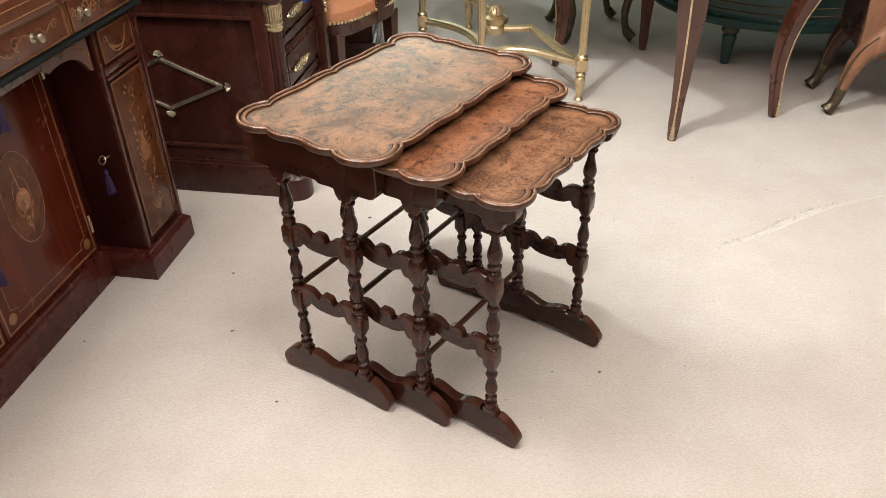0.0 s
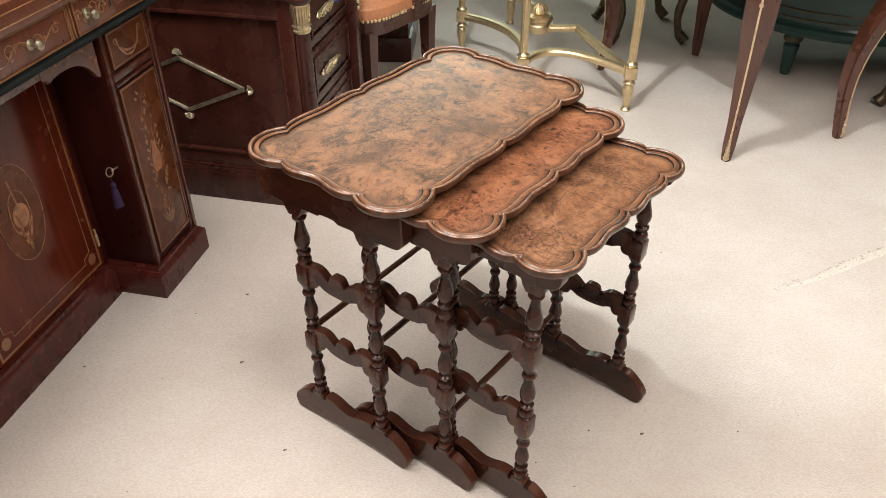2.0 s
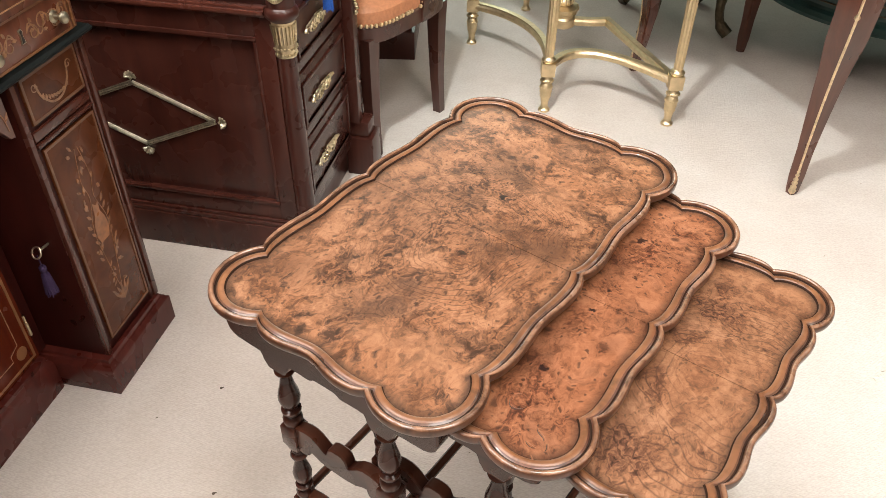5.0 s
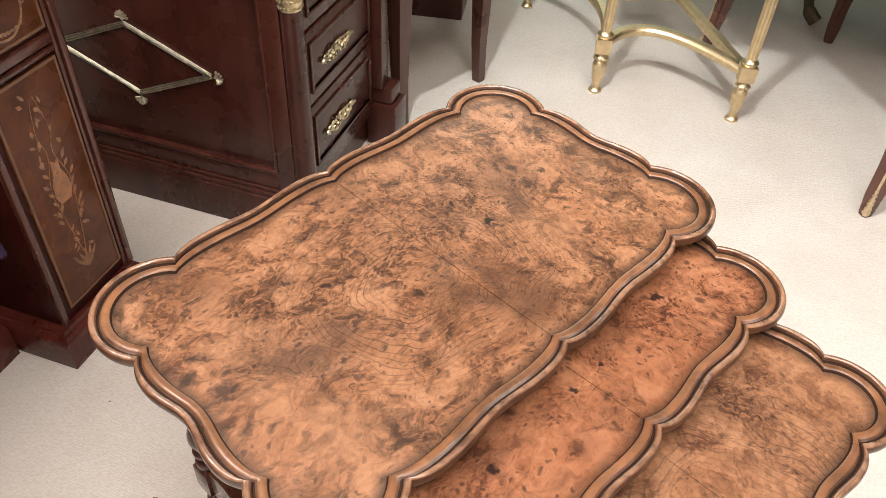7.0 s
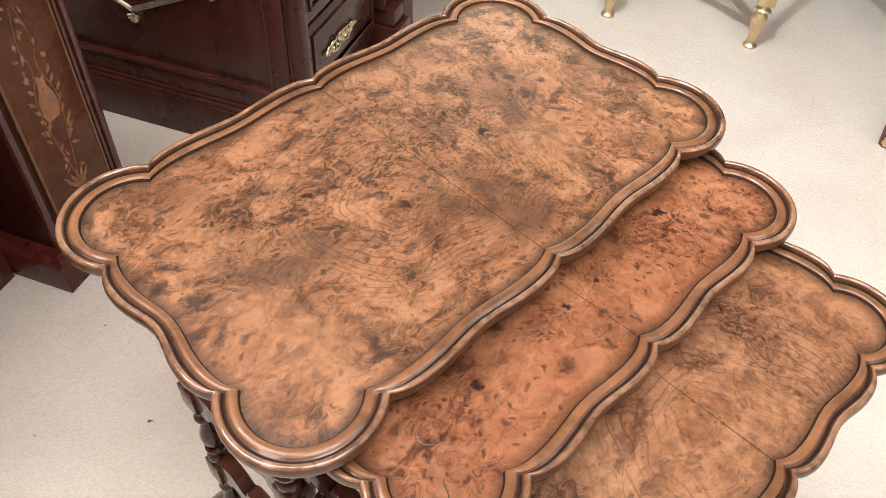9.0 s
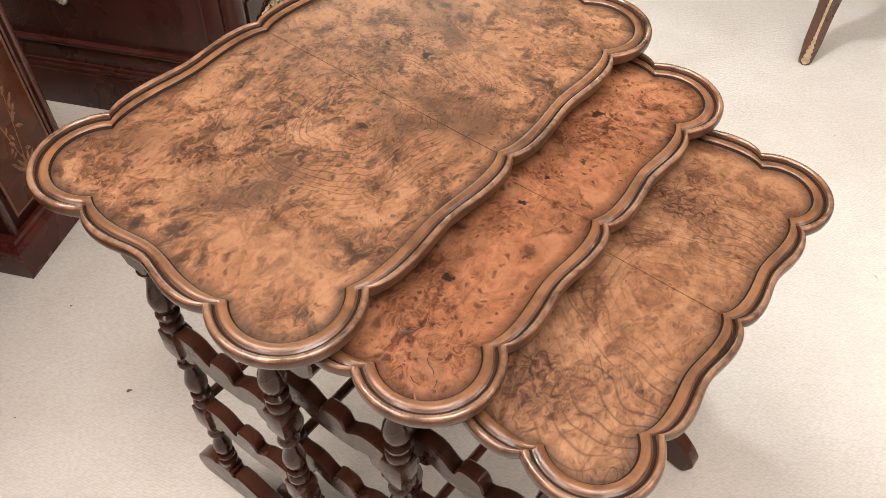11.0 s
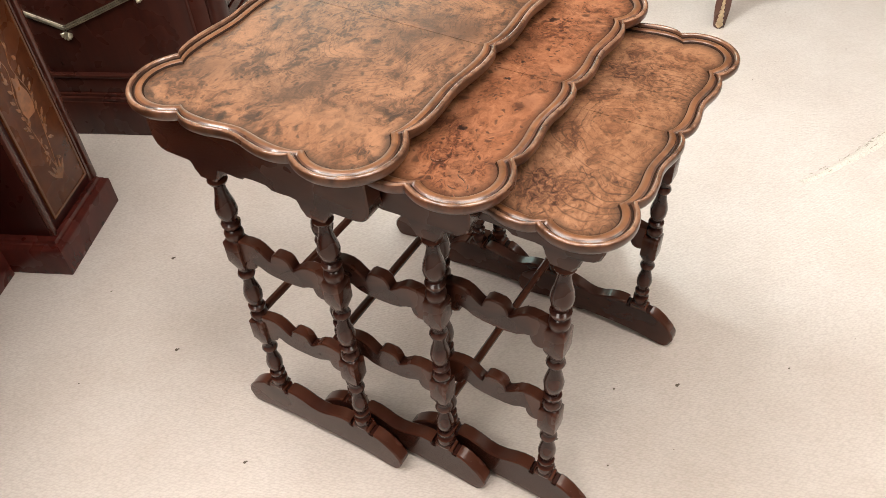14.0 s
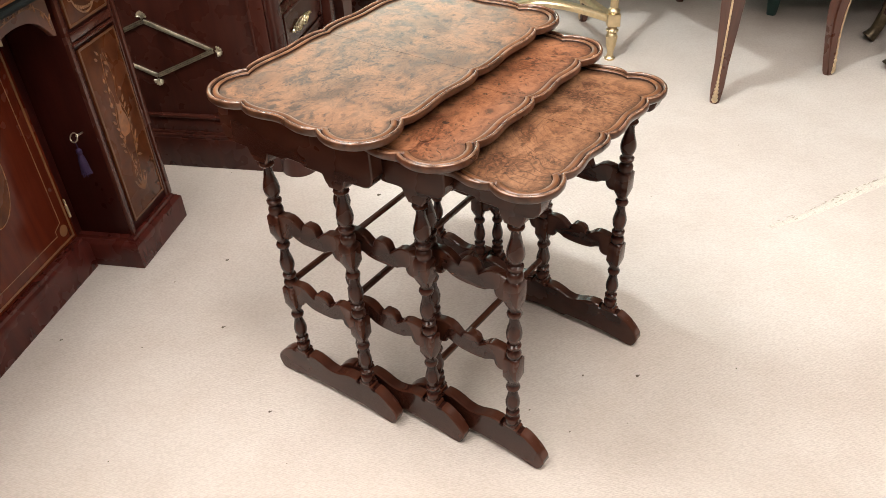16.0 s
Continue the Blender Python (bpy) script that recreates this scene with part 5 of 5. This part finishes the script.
# ---- the gilt table ----
def gilt_table():
    feet = {"a": (0.517, 2.760), "b": (0.151, 2.827), "c": (-0.075, 3.315), "d": (0.137, 3.640)}
    cx, cy = 0.228, 3.200
    table = thing("gilt_table", "gilt metal side table with fluted legs, curved stretchers and marble top", "side table", pose(cx, cy, 0))
    loc = {k: (x - cx, y - cy) for k, (x, y) in feet.items()}
    for k, (x, y) in loc.items():
        bm = bmesh.new()
        n = 24
        for z0, z1, r0, r1 in ((0.180, 0.66, 0.0135, 0.0185),):
            loft(bm, [[(x + (r * (1 if i % 2 else 0.84)) * math.cos(2 * math.pi * i / n), y + (r * (1 if i % 2 else 0.84)) * math.sin(2 * math.pi * i / n), z) for i in range(n)] for z, r in ((z0, r0), (z1, r1))])
        lathe(bm, [(0.162, 0.018), (0.168, 0.0215), (0.172, 0.0215), (0.176, 0.016), (0.180, 0.0135)], 16, (x, y))
        part("leg", bm, GILT, table, smooth=60)
        bm = bmesh.new()
        box(bm, x - 0.021, x + 0.021, y - 0.021, y + 0.021, 0.120, 0.162, 0.0025)
        part("leg_block", bm, GILT, table)
        bm = bmesh.new()
        lathe(bm, [(0.0, 0.0175), (0.006, 0.0180), (0.010, 0.0140), (0.018, 0.0105), (0.030, 0.0115), (0.060, 0.0175), (0.078, 0.0190), (0.090, 0.0175), (0.096, 0.0130), (0.099, 0.0180), (0.105, 0.0190), (0.110, 0.0150), (0.121, 0.0140)], 18, (x, y))
        for i in range(12):
            a = 2 * math.pi * i / 12
            ball(bm, (x + 0.0178 * math.cos(a), y + 0.0178 * math.sin(a), 0.102), 0.0042, 6)
            for z in (0.05, 0.065, 0.08):
                ball(bm, (x + (0.0145 + (z - 0.05) * 0.12) * math.cos(a + z * 40), y + (0.0145 + (z - 0.05) * 0.12) * math.sin(a + z * 40), z), 0.0032, 5)
        part("turned_foot", bm, GILT, table)
    prof = [(-0.014, 0.134), (-0.011, 0.128), (0.011, 0.128), (0.014, 0.134), (0.014, 0.142), (0.009, 0.148), (0.009, 0.153), (-0.009, 0.153), (-0.009, 0.148), (-0.014, 0.142)]

    def rail(pts, label):
        bm = bmesh.new()
        rings = []
        for i, pt in enumerate(pts):
            d = Vector(pts[min(i + 1, len(pts) - 1)]) - Vector(pts[max(i - 1, 0)])
            nn = Vector((-d.y, d.x)).normalized()
            rings.append([(pt[0] + nn.x * o, pt[1] + nn.y * o, z) for o, z in prof])
        loft(bm, rings)
        part("stretcher", bm, GILT, table, label)

    for p, q, inward in (("a", "b", 0.36), ("b", "c", 0.42)):
        (x0, y0), (x1, y1) = loc[p], loc[q]
        mx, my = (x0 + x1) / 2, (y0 + y1) / 2
        rail([(x0 + (x1 - x0) * k / 16 - mx * inward * 4 * k / 16 * (1 - k / 16), y0 + (y1 - y0) * k / 16 - my * inward * 4 * k / 16 * (1 - k / 16)) for k in range(17)], "curved gilt stretcher")
    rail([loc["a"], (0.150, -0.010)], "straight gilt stretcher")
    rail(spline([(0.158, -0.004), (0.090, -0.012), (0.0, 0.0)], 6), "curved gilt stretcher")
    rail([(0.03, 0.03), (0.05, 0.11)], "straight gilt stretcher")
    rail([(0.055, 0.105), loc["d"]], "straight gilt stretcher")
    bm = bmesh.new()
    lathe(bm, [(0.118, 0.030), (0.124, 0.040), (0.150, 0.042), (0.156, 0.036), (0.164, 0.036), (0.170, 0.044), (0.184, 0.044), (0.188, 0.030), (0.193, 0.020), (0.197, 0.025), (0.206, 0.028), (0.218, 0.024), (0.228, 0.012), (0.233, 0.006), (0.237, 0.0015)], 28)
    finial = part("finial", bm, GILT, table, "gilt bud finial")
    for k in range(12):
        a = 2 * math.pi * k / 12
        bm = bmesh.new()
        tube(bm, [(0.026 * math.cos(a), 0.026 * math.sin(a), 0.198), (0.029 * math.cos(a), 0.029 * math.sin(a), 0.207), (0.024 * math.cos(a), 0.024 * math.sin(a), 0.220), (0.009 * math.cos(a), 0.009 * math.sin(a), 0.231)], 0.0036, 6)
        part("petal", bm, GILT, finial)
    bm = bmesh.new()
    hull = [loc["a"], loc["d"], loc["c"], loc["b"]]
    for p, q in zip(hull, hull[1:] + hull[:1]):
        tube(bm, [(*p, 0.665), (*q, 0.665)], 0.014, 8)
    part("top_frame", bm, GILT, table)
    bm = bmesh.new()
    grow = [(x * 1.06, y * 1.06) for x, y in hull]
    loft(bm, [[(x, y, z) for x, y in grow] for z in (0.679, 0.702)])
    part("marble_top", bm, MARBLE, table, "pale veined marble top", 0)
    return table


gilt_table()


# ---- the writing table with gilt-edged cabriole legs ----
def writing_table():
    table = thing("writing_table", "mahogany writing table on cabriole legs with gilt edge mounts", "table", pose(0.831, 2.853, 0, 0, 0, 23))
    a, b = 0.221, 0.390
    for sx in (-1, 1):
        for sy in (-1, 1):
            out = Vector((sx, sy)).normalized()
            side = Vector((-out.y, out.x))
            foot = Vector((sx * a, sy * b))
            bm = bmesh.new()
            rings, edge = [], []
            for z, off, w in ((0.0, 0.0, 0.0165), (0.012, 0.0, 0.0185), (0.05, -0.006, 0.0195), (0.12, -0.016, 0.0230), (0.20, -0.022, 0.028), (0.28, -0.018, 0.033), (0.36, -0.002, 0.038), (0.43, 0.022, 0.043), (0.50, 0.044, 0.047), (0.56, 0.054, 0.049), (0.62, 0.046, 0.048), (0.66, 0.036, 0.046)):
                c = foot + out * off
                e = c + out * w
                rings.append([(e.x, e.y, z), (c.x + side.x * w, c.y + side.y * w, z), (c.x - out.x * w * 0.9, c.y - out.y * w * 0.9, z), (c.x - side.x * w, c.y - side.y * w, z)])
                edge.append((e.x, e.y, z))
            loft(bm, rings)
            bmesh.ops.bevel(bm, geom=[e for e in bm.edges if abs(e.verts[0].co.z - e.verts[1].co.z) > 0.005], offset=0.004, segments=2, affect="EDGES")
            leg = part("leg", bm, MAHOGANY_LEG, table, smooth=50)
            bm = bmesh.new()
            line = spline(edge[1:], 4)
            tube(bm, line, 0.0032, 6)
            part("edge_mount", bm, GILT_PALE, leg, "beaded gilt edge line")
            bm = bmesh.new()
            for k in range(7):
                z = 0.012 + 0.012 * k
                r = 0.013 - 0.0014 * k
                c = foot + out * (0.010 + 0.002 * (k % 2))
                ball(bm, (c.x, c.y, z), r * 0.75, 8)
            part("sabot_mount", bm, GILT_PALE, leg, "cast gilt foot mount")
            bm = bmesh.new()
            for k in range(9):
                z = 0.47 + 0.022 * k
                i = min(10, max(0, int((z - 0.36) / 0.07) + 6))
                c = Vector(edge[min(i, 11)][:2])
                ball(bm, (c.x, c.y, z), 0.0068 - 0.0018 * (k % 2), 8)
            part("knee_mount", bm, GILT_PALE, leg, "cast gilt foliate knee mount")
    bm = bmesh.new()
    box(bm, -a - 0.02, a + 0.02, -b - 0.02, b + 0.02, 0.58, 0.70, 0.006)
    part("apron", bm, MAHOGANY_LEG, table)
    bm = bmesh.new()
    box(bm, -a - 0.07, a + 0.07, -b - 0.07, b + 0.07, 0.70, 0.745, 0.01)
    part("tabletop", bm, MAHOGANY_LEG, table)
    return table


writing_table()


# ---- furniture further back ----
def green_cabinet():
    cab = thing("demilune_cabinet", "dark green painted demilune cabinet on short turned feet", "cabinet", pose(1.465, 3.480, 0))
    n = 40

    def arc(r):
        return [(r * math.cos(math.pi + math.pi * k / n), r * math.sin(math.pi + math.pi * k / n)) for k in range(n + 1)] + [(r, 0.05), (-r, 0.05)]

    bm = bmesh.new()
    loft(bm, [[(x, y, z) for x, y in arc(r)] for r, z in ((0.50, 0.165), (0.52, 0.170), (0.53, 0.185), (0.525, 0.200), (0.505, 0.206), (0.50, 0.215))])
    loft(bm, [[(x, y, z) for x, y in arc(r)] for r, z in ((0.50, 0.215), (0.50, 0.80))])
    loft(bm, [[(x, y, z) for x, y in arc(r)] for r, z in ((0.54, 0.80), (0.55, 0.81), (0.55, 0.83))])
    part("body", bm, GREEN_PAINT, cab)
    for pz in (0.23, 0.26):
        pts = [(0.502 * math.cos(math.pi + math.pi * k / n), 0.502 * math.sin(math.pi + math.pi * k / n), pz) for k in range(n + 1)]
        bm = bmesh.new()
        tube(bm, pts, 0.003, 6)
        part("gilt_line", bm, BRONZE, cab, "thin gilt line")
    for a in (232, 308):
        x, y = 0.455 * math.cos(radians(a)), 0.455 * math.sin(radians(a))
        bm = bmesh.new()
        lathe(bm, [(0.0, 0.017), (0.02, 0.020), (0.09, 0.026), (0.115, 0.030), (0.125, 0.024), (0.135, 0.034), (0.15, 0.034), (0.166, 0.03)], 18, (x, y))
        foot = part("turned_foot", bm, GREEN_PAINT, cab)
        bm = bmesh.new()
        lathe(bm, [(0.136, 0.0350), (0.142, 0.0362), (0.148, 0.0350)], 18, (x, y))
        part("gilt_ring", bm, BRONZE, foot, "worn gilt ring")
    return cab


def bombe_commode():
    com = thing("bombe_commode", "orange-brown veneered commode with dark bronze mounts and splayed feet", "commode", pose(1.431, 2.598, 0, 0, 0, -9))
    bm = bmesh.new()
    prof = [(0.205, 0.0), (0.235, -0.008), (0.32, -0.004), (0.45, 0.012), (0.60, 0.028), (0.75, 0.022), (0.82, 0.0)]
    # the shaded side of the commode is put into this body's dark colour
    loft(bm, [[(0.012, 0.02, z), (0.74, 0.02, z), (0.74, 0.26, z), (0.012, 0.26, z)] for z in (0.235, 0.81)])
    part("body", bm, MAHOGANY_DARK, com)
    bm = bmesh.new()
    loft(bm, [[(0.004 - o, 0.0 - o, z), (0.75, 0.0 - o, z), (0.75, 0.03, z), (0.010, 0.03, z)] for z, o in prof])
    part("front_panel", bm, ORANGE_WOOD, com, "orange figured veneer front")
    for x, y, s in ((0.0, 0.0, -1), (0.0, 0.245, -1), (0.72, 0.0, 1), (0.72, 0.245, 1)):
        line = spline([(x + s * 0.046, y - 0.006, 0.010), (x + s * 0.026, y - 0.002, 0.038), (x + s * 0.012, y, 0.085), (x + s * 0.000, y + 0.004, 0.140), (x - s * 0.022, y + 0.010, 0.195), (x - s * 0.060, y + 0.020, 0.245), (x - s * 0.110, y + 0.026, 0.285)], 6)
        n = len(line)
        radii = [0.015 + 0.006 * (i / n) + 0.046 * (i / n) ** 3 for i in range(n)]
        bm = bmesh.new()
        tube(bm, line, radii, 12)
        # back legs get a dark wood in place of the shade they stand in
        leg = part("leg", bm, ORANGE_WOOD if y < 0.1 else MAHOGANY_DARK, com, smooth=60)
        bm = bmesh.new()
        low = line[:14]
        tube(bm, low, [0.024, 0.025, 0.024, 0.022, 0.021, 0.020, 0.0195, 0.0195, 0.0195, 0.0195, 0.0198, 0.020, 0.0202, 0.0195], 12)
        part("sabot_mount", bm, BRONZE, leg, "dark bronze foot mount", smooth=60)
        bm = bmesh.new()
        tube(bm, [(px + s * r * 0.8, py - r * 0.62, pz) for (px, py, pz), r in zip(line[12:], radii[12:])], 0.0045, 6)
        part("edge_mount", bm, BRONZE, leg, "bronze edge line")
    bm = bmesh.new()
    tube(bm, spline([(0.03, -0.012, 0.19), (0.10, -0.016, 0.235), (0.22, -0.018, 0.250), (0.36, -0.018, 0.225), (0.50, -0.018, 0.250), (0.62, -0.016, 0.235), (0.70, -0.012, 0.19)], 6), 0.006, 8)
    tube(bm, spline([(0.06, -0.022, 0.62), (0.05, -0.016, 0.45), (0.10, -0.012, 0.33), (0.22, -0.014, 0.30)], 6), 0.007, 8)
    part("apron_mount", bm, BRONZE, com, "scrolling bronze border")
    return com


def carved_stool():
    st = thing("carved_stool", "dark bronzed carved stool on curved legs", "stool", pose(0.69, 3.58, 0, 0, 0, 4))
    for x, y in ((-0.13, -0.16), (0.13, -0.16), (-0.13, 0.16), (0.13, 0.16)):
        s = 1 if x > 0 else -1
        bm = bmesh.new()
        tube(bm, spline([(x + s * 0.03, y - 0.02, 0.012), (x, y, 0.05), (x - s * 0.012, y, 0.13), (x + s * 0.010, y, 0.22), (x + s * 0.03, y, 0.30), (x, y, 0.37)], 5), [0.022] * 5 + [0.016] * 5 + [0.018] * 5 + [0.026] * 5 + [0.036] * 5 + [0.03], 10)
        part("leg", bm, BRONZE, st)
    bm = bmesh.new()
    box(bm, -0.15, 0.15, -0.18, 0.18, 0.34, 0.40, 0.012)
    for k in range(10):
        ball(bm, (-0.126 + 0.028 * k, -0.185, 0.345 - 0.01 * math.sin(k)), 0.014, 8)
    part("seat_frame", bm, BRONZE, st)
    bm = bmesh.new()
    box(bm, -0.14, 0.14, -0.17, 0.17, 0.40, 0.45, 0.02)
    part("seat", bm, MAHOGANY_DARK, st)
    return st


def crate_base():
    ob = thing("cabinet_base", "dark wooden cabinet base standing behind a chair", "cabinet", pose(-0.49, 3.16, 0))
    bm = bmesh.new()
    box(bm, -0.35, 0.22, 0.0, 0.4, 0.0, 0.10, 0.004)
    part("plinth", bm, MAHOGANY_DARK, ob)
    bm = bmesh.new()
    box(bm, -0.34, 0.21, 0.01, 0.39, 0.10, 0.80, 0.004)
    part("body", bm, MAHOGANY_DARK, ob)


green_cabinet()
bombe_commode()
carved_stool()
crate_base()


# ---- marks on the carpet ----
def carpet_marks():
    rnd = random.Random(5)
    # a frayed seam where the backing shows
    bm = bmesh.new()
    line = spline([(0.735, 1.748), (0.784, 1.767), (0.882, 1.817), (0.990, 1.884), (1.070, 1.926), (1.150, 1.957), (1.30, 2.005), (1.45, 2.060)], 8)
    rings = []
    for i, (x, y) in enumerate(line):
        f = i / (len(line) - 1)
        w = 0.004 + 0.010 * math.exp(-((f - 0.45) / 0.22) ** 2) + 0.003 * rnd.random()
        h = 0.0016 + 0.0014 * rnd.random()
        rings.append([(x - w * 0.45, y + w * 0.9, 0.0003), (x - w * 0.2, y + w * 0.4, h), (x + w * 0.2, y - w * 0.4, h), (x + w * 0.45, y - w * 0.9, 0.0003)])
    loft(bm, rings)
    part("carpet_seam", bm, FRAY, None, "frayed pale seam in the carpet")
    seam = bpy.data.objects["carpet_seam"]
    tagged(seam, "frayed pale seam in the cream carpet", "carpet seam", kind="structure")
    bm = bmesh.new()
    for k in range(46):
        f = rnd.uniform(0.10, 0.72)
        i = int(f * (len(line) - 1))
        x, y = line[i]
        o = rnd.choice((0.011, 0.012, 0.010, -0.004, 0.004))
        p = Vector((x - o * 0.45 + rnd.uniform(-0.004, 0.004), y + o * 0.9, 0.0028))
        d = Vector((0.86, 0.5, 0)) * rnd.uniform(0.002, 0.008) + Vector((rnd.uniform(-1, 1), rnd.uniform(-1, 1), 0)) * 0.0015
        tube(bm, [tuple(p - d), tuple(p), tuple(p + d)], [0.0004, 0.0010, 0.0004], 5)
    fl = part("seam_fibre", bm, FIBRE, seam, "grey loose fibres")
    tagged(fl, kind="stuff")
    bm = bmesh.new()
    spots = [(-0.558, 1.672, 3), (-0.219, 1.937, 4), (-0.849, 1.410, 2.2), (0.329, 1.273, 3), (-0.511, 1.438, 3), (-0.366, 1.202, 2.5), (0.226, 1.277, 1.8)]
    spots += [(rnd.uniform(-0.7, 1.1), rnd.uniform(0.75, 2.6), rnd.uniform(0.8, 1.6)) for _ in range(34)]
    for x, y, r in spots:
        ball(bm, (x, y, 0.0012), 0.001 * r, 6, 0.5)
        ball(bm, (x + 0.0012 * r, y + 0.0006 * r, 0.001), 0.0006 * r, 5, 0.5)
    tagged(part("lint", bm, LINT), "small dark lint specks on the carpet", "lint", kind="stuff")


carpet_marks()
